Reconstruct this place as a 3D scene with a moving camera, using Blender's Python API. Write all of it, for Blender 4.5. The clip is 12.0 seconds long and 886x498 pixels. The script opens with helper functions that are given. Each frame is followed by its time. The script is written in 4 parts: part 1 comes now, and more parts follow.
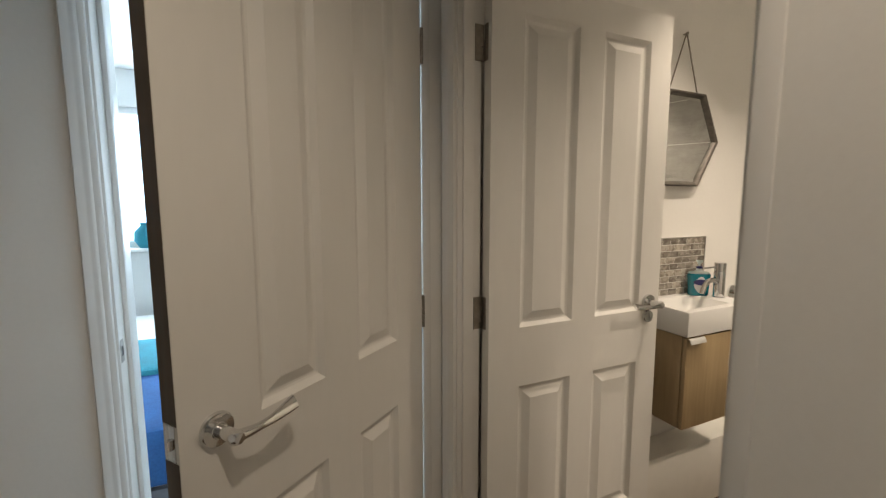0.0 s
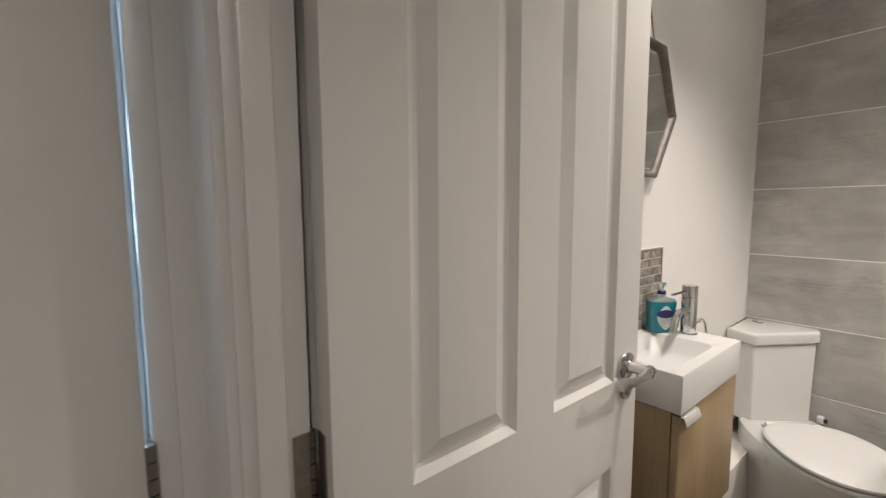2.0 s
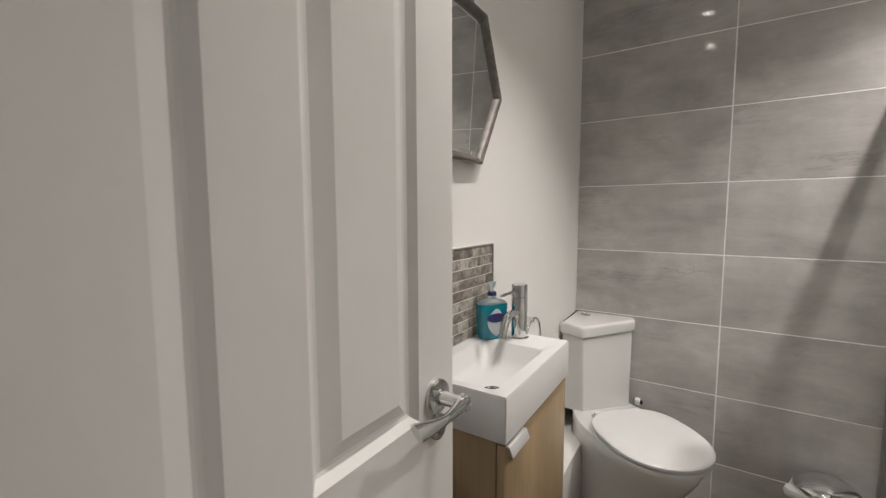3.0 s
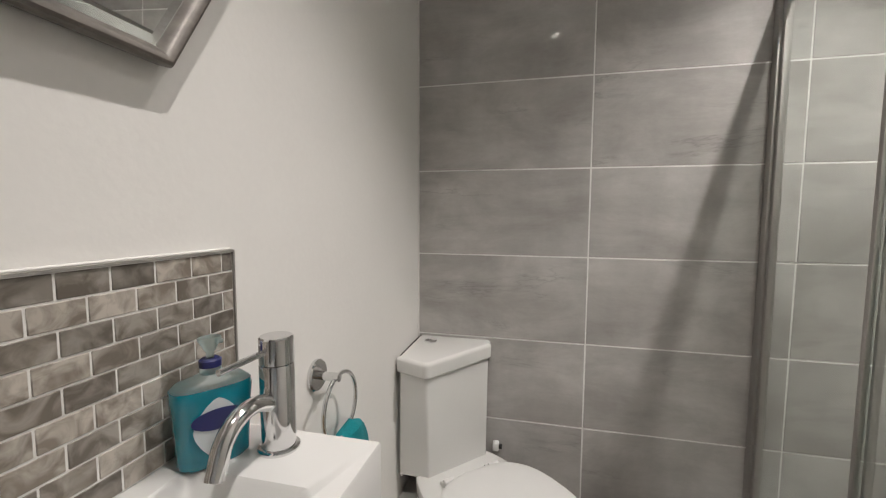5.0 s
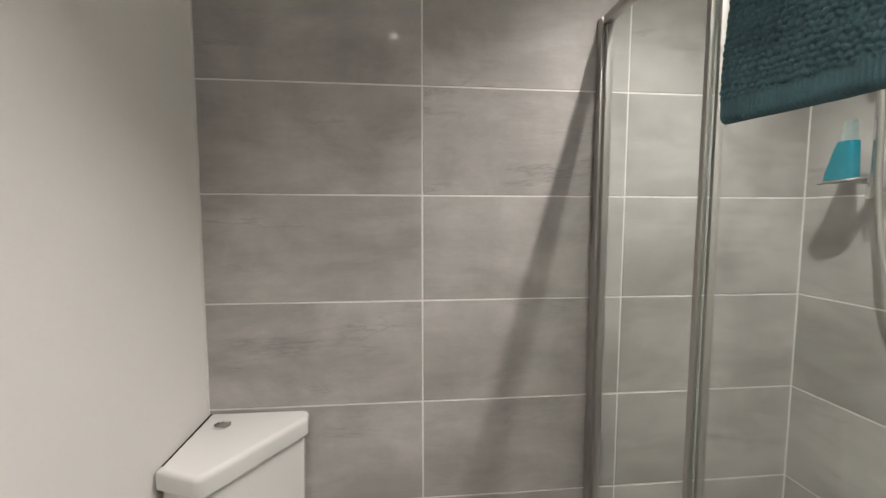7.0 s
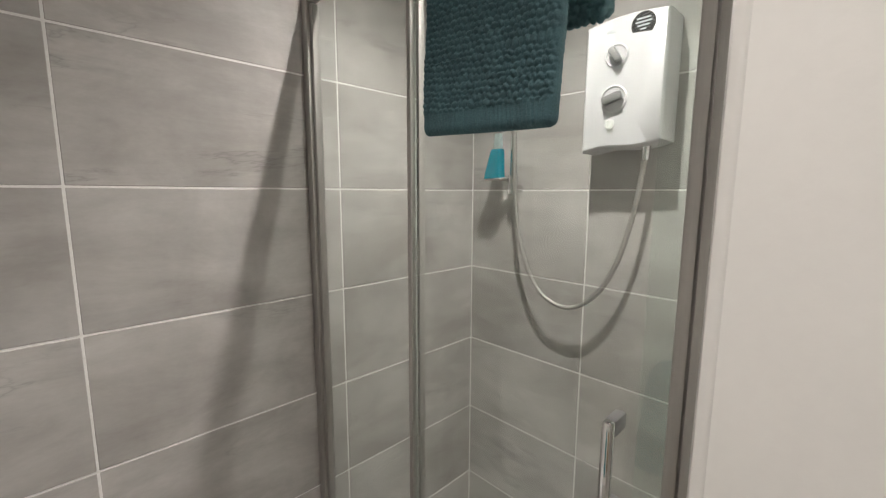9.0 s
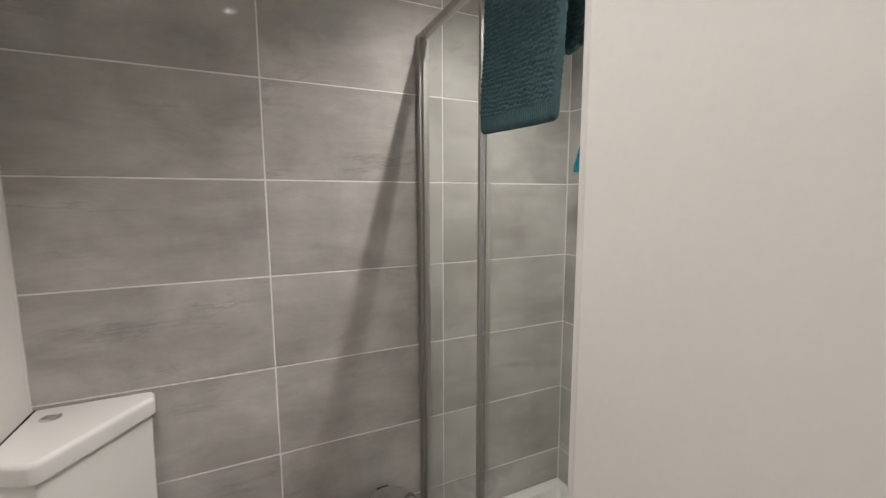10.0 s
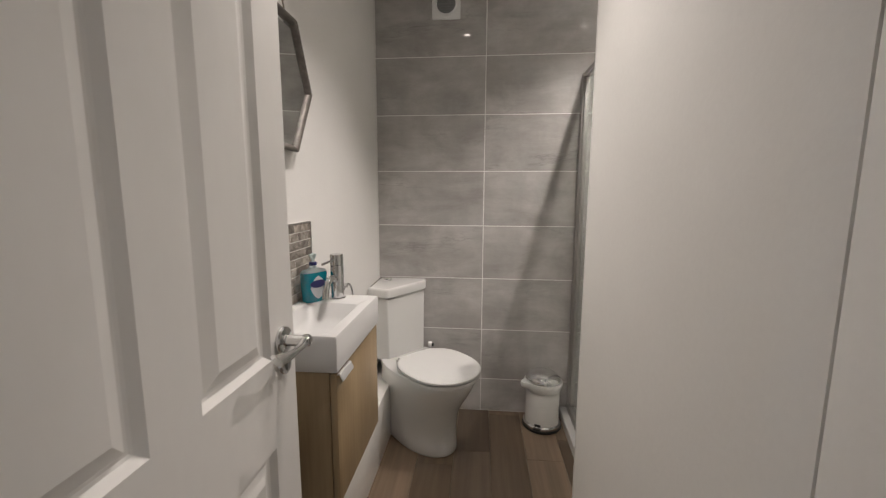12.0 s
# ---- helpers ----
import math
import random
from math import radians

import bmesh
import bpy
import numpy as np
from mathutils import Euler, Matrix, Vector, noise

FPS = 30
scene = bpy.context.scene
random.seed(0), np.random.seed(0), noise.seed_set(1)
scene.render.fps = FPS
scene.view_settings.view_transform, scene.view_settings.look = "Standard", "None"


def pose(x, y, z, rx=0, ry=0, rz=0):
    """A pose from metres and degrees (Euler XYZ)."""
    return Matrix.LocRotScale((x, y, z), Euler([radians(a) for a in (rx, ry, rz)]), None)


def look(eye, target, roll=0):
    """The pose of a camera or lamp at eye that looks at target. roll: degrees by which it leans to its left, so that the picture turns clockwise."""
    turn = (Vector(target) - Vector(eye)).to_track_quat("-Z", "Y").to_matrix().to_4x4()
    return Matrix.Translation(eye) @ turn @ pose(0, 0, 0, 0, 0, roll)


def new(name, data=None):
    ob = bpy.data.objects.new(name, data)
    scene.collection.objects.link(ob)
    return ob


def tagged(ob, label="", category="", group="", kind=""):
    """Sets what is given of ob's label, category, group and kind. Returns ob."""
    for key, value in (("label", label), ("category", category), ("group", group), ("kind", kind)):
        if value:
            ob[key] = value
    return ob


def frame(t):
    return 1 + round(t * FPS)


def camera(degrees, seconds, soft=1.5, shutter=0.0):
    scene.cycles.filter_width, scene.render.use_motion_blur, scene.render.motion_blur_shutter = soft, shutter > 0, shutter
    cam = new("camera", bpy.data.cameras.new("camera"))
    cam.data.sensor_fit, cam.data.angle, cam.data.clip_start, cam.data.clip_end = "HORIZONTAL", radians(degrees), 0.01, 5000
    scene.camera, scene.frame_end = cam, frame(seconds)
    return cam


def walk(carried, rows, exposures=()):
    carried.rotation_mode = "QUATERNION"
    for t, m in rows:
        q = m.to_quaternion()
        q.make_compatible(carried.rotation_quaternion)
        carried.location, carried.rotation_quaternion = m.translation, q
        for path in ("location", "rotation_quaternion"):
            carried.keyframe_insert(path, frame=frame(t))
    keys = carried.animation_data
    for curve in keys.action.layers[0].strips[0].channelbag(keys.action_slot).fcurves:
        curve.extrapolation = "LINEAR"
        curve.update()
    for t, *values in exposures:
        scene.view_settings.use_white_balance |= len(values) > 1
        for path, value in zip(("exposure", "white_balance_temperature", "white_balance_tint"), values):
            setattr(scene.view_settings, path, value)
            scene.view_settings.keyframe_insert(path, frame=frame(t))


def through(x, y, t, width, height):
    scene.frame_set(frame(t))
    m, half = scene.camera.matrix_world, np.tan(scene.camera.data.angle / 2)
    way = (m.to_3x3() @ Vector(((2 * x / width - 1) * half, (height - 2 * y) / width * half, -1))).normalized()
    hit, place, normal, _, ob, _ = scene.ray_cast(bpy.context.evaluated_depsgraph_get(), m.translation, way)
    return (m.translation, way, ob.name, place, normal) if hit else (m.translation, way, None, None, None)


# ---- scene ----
cam = camera(94.8, 12.0, soft=1.2, shutter=0.15)
PATH = [
    (0, (0.077, 0.024, 1.34), (0.877, 1.844, 1.122), -0.1),
    (0.5, (0.142, 0.31, 1.343), (0.898, 2.151, 1.139), -0.6),
    (1, (0.208, 0.53, 1.337), (1.108, 2.306, 1.141), -0.2),
    (1.5, (0.319, 0.601, 1.324), (1.378, 2.287, 1.132), -0.3),
    (2, (0.507, 0.639, 1.322), (1.753, 2.192, 1.13), -0.3),
    (2.5, (0.66, 0.655, 1.306), (2.133, 1.996, 1.126), -0.4),
    (3, (0.811, 0.694, 1.287), (2.481, 1.78, 1.108), -0.2),
    (3.5, (0.996, 0.732, 1.249), (2.797, 1.581, 1.069), 0.0),
    (3.7, (1.079, 0.727, 1.241), (2.916, 1.499, 1.063), -0.0),
    (5.3, (1.422, 0.803, 1.247), (3.371, 1.221, 1.084), 0.3),
    (5.5, (1.43, 0.807, 1.248), (3.386, 1.192, 1.084), 0.3),
    (6, (1.473, 0.826, 1.26), (3.45, 1.085, 1.11), 0.3),
    (6.5, (1.589, 0.751, 1.313), (3.579, 0.872, 1.152), 0.2),
    (7, (1.691, 0.687, 1.349), (3.675, 0.493, 1.189), 0.1),
    (7.5, (1.8, 0.673, 1.375), (3.619, -0.143, 1.212), 0.1),
    (7.7, (1.818, 0.67, 1.382), (3.51, -0.382, 1.203), 0.2),
    (9.3, (1.73, 0.658, 1.399), (3.146, -0.728, 1.124), 0.2),
    (9.5, (1.668, 0.655, 1.385), (3.21, -0.59, 1.115), 0.0),
    (10, (1.472, 0.67, 1.347), (3.274, -0.164, 1.104), -0.2),
    (10.1, (1.441, 0.675, 1.34), (3.274, -0.087, 1.09), -0.3),
    (10.5, (1.241, 0.689, 1.302), (3.146, 0.133, 1.055), 0.1),
    (11, (0.978, 0.669, 1.308), (2.93, 0.322, 1.04), 0.2),
    (11.5, (0.739, 0.673, 1.325), (2.716, 0.566, 1.045), 0.2),
    (12, (0.558, 0.645, 1.297), (2.53, 0.829, 1.017), 0.2),
]
TONE = [(0, -0.17, 8000, 11), (0.5, -0.14, 7450, 11), (1.0, 0.0, 6900, 12), (1.5, 0.0, 6900, 12), (2.0, 0.0, 6700, 11), (2.5, -0.05, 6500, 11), (3.5, -0.3, 6250, 10), (5.5, -0.32, 6350, 10), (6.5, -0.3, 6350, 10), (7.5, 0.0, 6400, 11), (9.5, -0.28, 6400, 10), (10.0, -0.28, 6400, 11), (11, -0.4, 6450, 11), (12, -0.3, 6550, 13)]
walk(cam, [(t, look(eye, target, roll)) for t, eye, target, roll in PATH], TONE)

# ---- light and white balance ----
world = bpy.data.worlds.new("world")
scene.world = world
world.use_nodes = True
wn = world.node_tree
sky = wn.nodes.new("ShaderNodeTexSky")
sky.sky_type, sky.sun_disc = "NISHITA", False
sky.sun_elevation, sky.sun_rotation = radians(35), radians(200)
wn.links.new(sky.outputs[0], wn.nodes["Background"].inputs[0])
wn.nodes["Background"].inputs[1].default_value = 0.12
CEIL = 2.38


def spot(x, y, watts, degrees, blend=0.75, colour=(1, 0.925, 0.86)):
    """The beam of one ceiling downlight; also used for the added hall fill."""
    d = bpy.data.lights.new("downlight_beam", "SPOT")
    d.energy, d.spot_size, d.spot_blend, d.shadow_soft_size, d.color = watts, radians(degrees), blend, 0.012, colour
    new("downlight_beam", d).matrix_world = pose(x, y, CEIL - 0.02)


LAMPS = [(2.13, 0.75), (2.25, 0.0), (1.58, 0.73)]
for (x, y), watts, degrees, blend in zip(LAMPS, (24, 96, 45), (86, 122, 102), (0.8, 0.95, 0.9)):
    spot(x, y, watts, degrees, blend)
# Unseen fill lamp, added only to brighten the hall and its doors.
HALL_FILL = (0.20, -0.12)
spot(*HALL_FILL, 27, 140, colour=(1, 0.92, 0.84))

# ---- materials ----


def material(name):
    m = bpy.data.materials.new(name)
    m.use_nodes = True
    return m, m.node_tree.nodes, m.node_tree.links, m.node_tree.nodes["Principled BSDF"]


def plain(name, colour, rough=0.5, metal=0.0, grain=0.04, scale=40.0, bump=0.02, stretch=(1, 1, 1), coat=0.0, per_object=0.0):
    """A surface with fine grain, broader blotches, slight relief and uneven gloss."""
    m, n, l, p = material(name)
    tc, mp = n.new("ShaderNodeTexCoord"), n.new("ShaderNodeMapping")
    mp.inputs["Scale"].default_value = stretch
    l.new(tc.outputs["Object"], mp.inputs[0])
    fine, broad = n.new("ShaderNodeTexNoise"), n.new("ShaderNodeTexNoise")
    fine.inputs["Scale"].default_value, fine.inputs["Detail"].default_value = scale, 6
    broad.inputs["Scale"].default_value, broad.inputs["Detail"].default_value = scale / 12, 3
    l.new(mp.outputs[0], fine.inputs["Vector"]), l.new(mp.outputs[0], broad.inputs["Vector"])
    add = n.new("ShaderNodeMath")
    l.new(fine.outputs[0], add.inputs[0]), l.new(broad.outputs[0], add.inputs[1])
    ramp = n.new("ShaderNodeValToRGB")
    half = n.new("ShaderNodeMath")
    half.operation = "MULTIPLY"
    half.inputs[1].default_value = 0.5
    l.new(add.outputs[0], half.inputs[0]), l.new(half.outputs[0], ramp.inputs[0])
    ramp.color_ramp.elements[0].position, ramp.color_ramp.elements[1].position = 0.3, 0.7
    ramp.color_ramp.elements[0].color = (*[max(0, c * (1 - grain * 1.5)) for c in colour], 1)
    ramp.color_ramp.elements[1].color = (*[min(1, c * (1 + grain)) for c in colour], 1)
    out = ramp.outputs[0]
    if per_object:
        info, hsv, mr = n.new("ShaderNodeObjectInfo"), n.new("ShaderNodeHueSaturation"), n.new("ShaderNodeMapRange")
        mr.inputs["To Min"].default_value, mr.inputs["To Max"].default_value = 1 - per_object, 1 + per_object
        l.new(info.outputs["Random"], mr.inputs[0]), l.new(mr.outputs[0], hsv.inputs["Value"]), l.new(out, hsv.inputs["Color"])
        out = hsv.outputs[0]
    l.new(out, p.inputs["Base Color"])
    rr = n.new("ShaderNodeMapRange")
    rr.inputs["To Min"].default_value, rr.inputs["To Max"].default_value = max(0.02, rough * 0.85), min(1, rough * 1.15)
    l.new(broad.outputs[0], rr.inputs[0]), l.new(rr.outputs[0], p.inputs["Roughness"])
    p.inputs["Metallic"].default_value, p.inputs["Coat Weight"].default_value = metal, coat
    p.inputs["Coat Roughness"].default_value = 0.08
    if bump:
        b = n.new("ShaderNodeBump")
        b.inputs["Strength"].default_value, b.inputs["Distance"].default_value = min(1, bump * 10), 0.002
        l.new(half.outputs[0], b.inputs["Height"]), l.new(b.outputs[0], p.inputs["Normal"])
    return m


def streaked_tile():
    """Matt grey porcelain with horizontal cement-like veils and a few darker broken veins."""
    m, n, l, p = material("grey_porcelain_tile")
    geo, info = n.new("ShaderNodeTexCoord"), n.new("ShaderNodeObjectInfo")
    off = n.new("ShaderNodeVectorMath")
    sh = n.new("ShaderNodeVectorMath")
    sh.operation = "SCALE"
    sh.inputs[0].default_value = (17, 11, 23)
    l.new(info.outputs["Random"], sh.inputs["Scale"])
    l.new(geo.outputs["Object"], off.inputs[0]), l.new(sh.outputs[0], off.inputs[1])

    def field(scale, stretch, detail, distort):
        mp, t = n.new("ShaderNodeMapping"), n.new("ShaderNodeTexNoise")
        mp.inputs["Scale"].default_value = stretch
        l.new(off.outputs[0], mp.inputs[0]), l.new(mp.outputs[0], t.inputs["Vector"])
        t.inputs["Scale"].default_value, t.inputs["Detail"].default_value, t.inputs["Distortion"].default_value = scale, detail, distort
        t.inputs["Roughness"].default_value = 0.62
        return t.outputs[0]

    def ramp(source, stops):
        r = n.new("ShaderNodeValToRGB")
        e = r.color_ramp.elements
        e[0].position, e[0].color = stops[0][0], (*[stops[0][1]] * 3, 1)
        e[1].position, e[1].color = stops[-1][0], (*[stops[-1][1]] * 3, 1)
        for at, v in stops[1:-1]:
            e.new(at).color = (v, v, v, 1)
        l.new(source, r.inputs[0])
        return r.outputs[0]

    def times(a, b, factor=None):
        mix = n.new("ShaderNodeMix")
        mix.data_type, mix.blend_type = "RGBA", "MULTIPLY"
        mix.inputs["Factor"].default_value = 1
        if factor is not None:
            l.new(factor, mix.inputs["Factor"])
        l.new(a, mix.inputs["A"]), l.new(b, mix.inputs["B"])
        return mix.outputs["Result"]

    veil = field(2.8, (1, 1, 2.0), 7, 0.3)
    broad = field(1.1, (1, 1, 1.4), 3, 0.3)
    rub = field(1.6, (2.4, 2.4, 0.9), 4, 0.2)
    brush = field(3.0, (1, 1, 11), 5, 0.3)
    vein = field(1.1, (1.25, 1.25, 5.5), 6, 0.35)
    feather = field(2.2, (1.1, 1.1, 6.5), 7, 0.6)
    grit = field(70, (1, 1, 2.2), 4, 0)
    base = n.new("ShaderNodeValToRGB")
    e = base.color_ramp.elements
    e[0].position, e[0].color = 0.37, (0.366, 0.348, 0.330, 1)
    e[1].position, e[1].color = 0.65, (0.520, 0.504, 0.486, 1)
    l.new(veil, base.inputs[0])
    band = n.new("ShaderNodeMapRange")
    band.inputs["From Min"].default_value, band.inputs["From Max"].default_value = 0.53, 0.65
    l.new(field(1.7, (0.8, 0.8, 2.6), 3, 0), band.inputs[0])
    tone = times(base.outputs[0], ramp(broad, [(0.36, 0.93), (0.5, 1.0), (0.66, 1.06)]))
    tone = times(tone, ramp(rub, [(0.36, 0.91), (0.5, 1.0), (0.64, 1.06)]))
    tone = times(tone, ramp(brush, [(0.3, 0.965), (0.5, 1.0), (0.7, 1.03)]))
    tone = times(tone, ramp(vein, [(0.470, 1.0), (0.492, 0.92), (0.5, 0.77), (0.506, 0.95), (0.530, 1.05), (0.57, 1.0)]), band.outputs[0])
    tone = times(tone, ramp(feather, [(0.34, 0.80), (0.42, 0.94), (0.50, 1.0), (0.60, 1.03), (0.68, 1.10)]), band.outputs[0])
    g = n.new("ShaderNodeMapRange")
    g.inputs["To Min"].default_value, g.inputs["To Max"].default_value = 0.95, 1.05
    l.new(grit, g.inputs[0])
    own = n.new("ShaderNodeMapRange")
    own.inputs["To Min"].default_value, own.inputs["To Max"].default_value = 0.95, 1.05
    l.new(info.outputs["Random"], own.inputs[0])
    val = n.new("ShaderNodeMath")
    val.operation = "MULTIPLY"
    l.new(g.outputs[0], val.inputs[0]), l.new(own.outputs[0], val.inputs[1])
    hsv = n.new("ShaderNodeHueSaturation")
    l.new(val.outputs[0], hsv.inputs["Value"]), l.new(tone, hsv.inputs["Color"])
    l.new(hsv.outputs[0], p.inputs["Base Color"])
    rr = n.new("ShaderNodeMapRange")
    rr.inputs["To Min"].default_value, rr.inputs["To Max"].default_value = 0.42, 0.55
    l.new(veil, rr.inputs[0]), l.new(rr.outputs[0], p.inputs["Roughness"])
    b = n.new("ShaderNodeBump")
    p.inputs["Coat Weight"].default_value, p.inputs["Coat Roughness"].default_value = 0.22, 0.05
    b.inputs["Strength"].default_value, b.inputs["Distance"].default_value = 0.12, 0.001
    l.new(veil, b.inputs["Height"]), l.new(b.outputs[0], p.inputs["Normal"])
    return m


def marble_brick():
    """Honed brown-grey marble, each piece cut from another place of the stone."""
    m, n, l, p = material("brown_grey_marble_mosaic")
    tc, info = n.new("ShaderNodeTexCoord"), n.new("ShaderNodeObjectInfo")
    sh, off = n.new("ShaderNodeVectorMath"), n.new("ShaderNodeVectorMath")
    sh.operation = "SCALE"
    sh.inputs[0].default_value = (19, 7, 13)
    l.new(info.outputs["Random"], sh.inputs["Scale"])
    l.new(tc.outputs["Object"], off.inputs[0]), l.new(sh.outputs[0], off.inputs[1])
    cloud, line = n.new("ShaderNodeTexNoise"), n.new("ShaderNodeTexNoise")
    for t, s, d in ((cloud, 30, 8), (line, 16, 5)):
        t.inputs["Scale"].default_value, t.inputs["Detail"].default_value, t.inputs["Distortion"].default_value = s, d, 1.2
        l.new(off.outputs[0], t.inputs["Vector"])
    r = n.new("ShaderNodeValToRGB")
    e = r.color_ramp.elements
    e[0].position, e[0].color = 0.38, (0.19, 0.163, 0.134, 1)
    e[1].position, e[1].color = 0.63, (0.44, 0.402, 0.354, 1)
    l.new(cloud.outputs[0], r.inputs[0])
    v = n.new("ShaderNodeValToRGB")
    e = v.color_ramp.elements
    e[0].position, e[0].color = 0.485, (0, 0, 0, 1)
    e[1].position, e[1].color = 0.515, (0, 0, 0, 1)
    e.new(0.5).color = (0.13, 0.13, 0.13, 1)
    l.new(line.outputs[0], v.inputs[0])
    mix = n.new("ShaderNodeMix")
    mix.data_type = "RGBA"
    mix.inputs["B"].default_value = (0.11, 0.095, 0.08, 1)
    l.new(v.outputs[0], mix.inputs["Factor"]), l.new(r.outputs[0], mix.inputs["A"])
    wn_, mr, hsv = n.new("ShaderNodeTexWhiteNoise"), n.new("ShaderNodeMapRange"), n.new("ShaderNodeHueSaturation")
    wn_.noise_dimensions = "1D"
    mr.inputs["To Min"].default_value, mr.inputs["To Max"].default_value = 0.56, 1.22
    l.new(info.outputs["Random"], wn_.inputs["W"]), l.new(wn_.outputs["Value"], mr.inputs[0])
    l.new(mr.outputs[0], hsv.inputs["Value"]), l.new(mix.outputs["Result"], hsv.inputs["Color"]), l.new(hsv.outputs[0], p.inputs["Base Color"])
    p.inputs["Roughness"].default_value = 0.3
    b = n.new("ShaderNodeBump")
    b.inputs["Strength"].default_value, b.inputs["Distance"].default_value = 0.15, 0.001
    l.new(cloud.outputs[0], b.inputs["Height"]), l.new(b.outputs[0], p.inputs["Normal"])
    return m


def wood(name, dark, light, along, rough=0.45, per_object=0.1, scale=1.0):
    """Straight-grained wood; along: the axis of the grain, 0 to 2."""
    m, n, l, p = material(name)
    tc, info = n.new("ShaderNodeTexCoord"), n.new("ShaderNodeObjectInfo")
    sh, off, mp = n.new("ShaderNodeVectorMath"), n.new("ShaderNodeVectorMath"), n.new("ShaderNodeMapping")
    sh.operation = "SCALE"
    sh.inputs[0].default_value = (7, 13, 5)
    l.new(info.outputs["Random"], sh.inputs["Scale"])
    l.new(tc.outputs["Object"], off.inputs[0]), l.new(sh.outputs[0], off.inputs[1]), l.new(off.outputs[0], mp.inputs[0])
    st = [14 * scale] * 3
    st[along] = 0.9 * scale
    mp.inputs["Scale"].default_value = st
    a, f = n.new("ShaderNodeTexNoise"), n.new("ShaderNodeTexNoise")
    a.inputs["Scale"].default_value, a.inputs["Detail"].default_value, a.inputs["Distortion"].default_value = 1.0, 5, 0.9
    f.inputs["Scale"].default_value, f.inputs["Detail"].default_value = 7.0, 6
    l.new(mp.outputs[0], a.inputs["Vector"]), l.new(mp.outputs[0], f.inputs["Vector"])
    mx = n.new("ShaderNodeMath")
    mx.operation = "MULTIPLY_ADD"
    mx.inputs[1].default_value = 0.45
    l.new(f.outputs[0], mx.inputs[0])
    ha = n.new("ShaderNodeMath")
    ha.operation = "MULTIPLY"
    ha.inputs[1].default_value = 0.55
    l.new(a.outputs[0], ha.inputs[0]), l.new(ha.outputs[0], mx.inputs[2])
    r = n.new("ShaderNodeValToRGB")
    r.color_ramp.elements[0].position, r.color_ramp.elements[0].color = 0.33, (*dark, 1)
    r.color_ramp.elements[1].position, r.color_ramp.elements[1].color = 0.66, (*light, 1)
    l.new(mx.outputs[0], r.inputs[0])
    hsv, mr = n.new("ShaderNodeHueSaturation"), n.new("ShaderNodeMapRange")
    mr.inputs["To Min"].default_value, mr.inputs["To Max"].default_value = 1 - per_object, 1 + per_object
    l.new(info.outputs["Random"], mr.inputs[0]), l.new(mr.outputs[0], hsv.inputs["Value"]), l.new(r.outputs[0], hsv.inputs["Color"])
    l.new(hsv.outputs[0], p.inputs["Base Color"])
    p.inputs["Roughness"].default_value = rough
    b = n.new("ShaderNodeBump")
    b.inputs["Strength"].default_value, b.inputs["Distance"].default_value = 0.2, 0.001
    l.new(mx.outputs[0], b.inputs["Height"]), l.new(b.outputs[0], p.inputs["Normal"])
    return m


def sheet_glass(name, through):
    """Flat glass that lets light straight through, a little tinted, with a clear gloss."""
    m, n, l, p = material(name)
    t, g, f, mix = n.new("ShaderNodeBsdfTransparent"), n.new("ShaderNodeBsdfGlossy"), n.new("ShaderNodeLayerWeight"), n.new("ShaderNodeMixShader")
    t.inputs["Color"].default_value = (*through, 1)
    g.inputs["Roughness"].default_value, f.inputs["Blend"].default_value = 0.01, 0.5
    rise, gloss = n.new("ShaderNodeMath"), n.new("ShaderNodeMapRange")
    rise.operation, rise.inputs[1].default_value = "POWER", 4.5
    gloss.inputs["To Min"].default_value, gloss.inputs["To Max"].default_value = 0.03, 0.8
    l.new(f.outputs["Facing"], rise.inputs[0]), l.new(rise.outputs[0], gloss.inputs[0])
    l.new(gloss.outputs[0], mix.inputs[0]), l.new(t.outputs[0], mix.inputs[1]), l.new(g.outputs[0], mix.inputs[2])
    l.new(mix.outputs[0], n["Material Output"].inputs["Surface"])
    n.remove(p)
    return m


def clear(name, colour, rough=0.0, ior=1.45):
    m, n, l, p = material(name)
    p.inputs["Base Color"].default_value = (*colour, 1)
    p.inputs["Transmission Weight"].default_value, p.inputs["Roughness"].default_value, p.inputs["IOR"].default_value = 1, rough, ior
    return m


def glowing(name, colour, strength):
    m, n, l, p = material(name)
    p.inputs["Base Color"].default_value = (*colour, 1)
    p.inputs["Emission Color"].default_value, p.inputs["Emission Strength"].default_value = (*colour, 1), strength
    return m


WALL = plain("matt_white_emulsion", (0.82, 0.805, 0.775), 0.75, grain=0.015, scale=90, bump=0.03)
CEILING = plain("ceiling_white", (0.80, 0.79, 0.77), 0.85, grain=0.015, scale=70, bump=0.02)
DOORPAINT = plain("satin_white_door_paint", (0.76, 0.745, 0.715), 0.36, grain=0.015, scale=45, bump=0.006, stretch=(1, 1, 0.3))
TRIM = plain("gloss_white_woodwork", (0.77, 0.755, 0.73), 0.30, grain=0.015, scale=25, bump=0)
TILE = streaked_tile()
GROUT = plain("pale_grout", (0.80, 0.79, 0.77), 0.9, grain=0.06, scale=120, bump=0.03)
CHROME = plain("polished_chrome", (0.72, 0.72, 0.72), 0.09, 1.0, grain=0.02, bump=0)
BRUSHED = plain("satin_aluminium", (0.50, 0.485, 0.465), 0.55, 1.0, grain=0.05, scale=60, bump=0.01, stretch=(8, 8, 0.3))
STEEL = plain("dull_hinge_steel", (0.34, 0.31, 0.27), 0.38, 1.0, grain=0.15, scale=80)
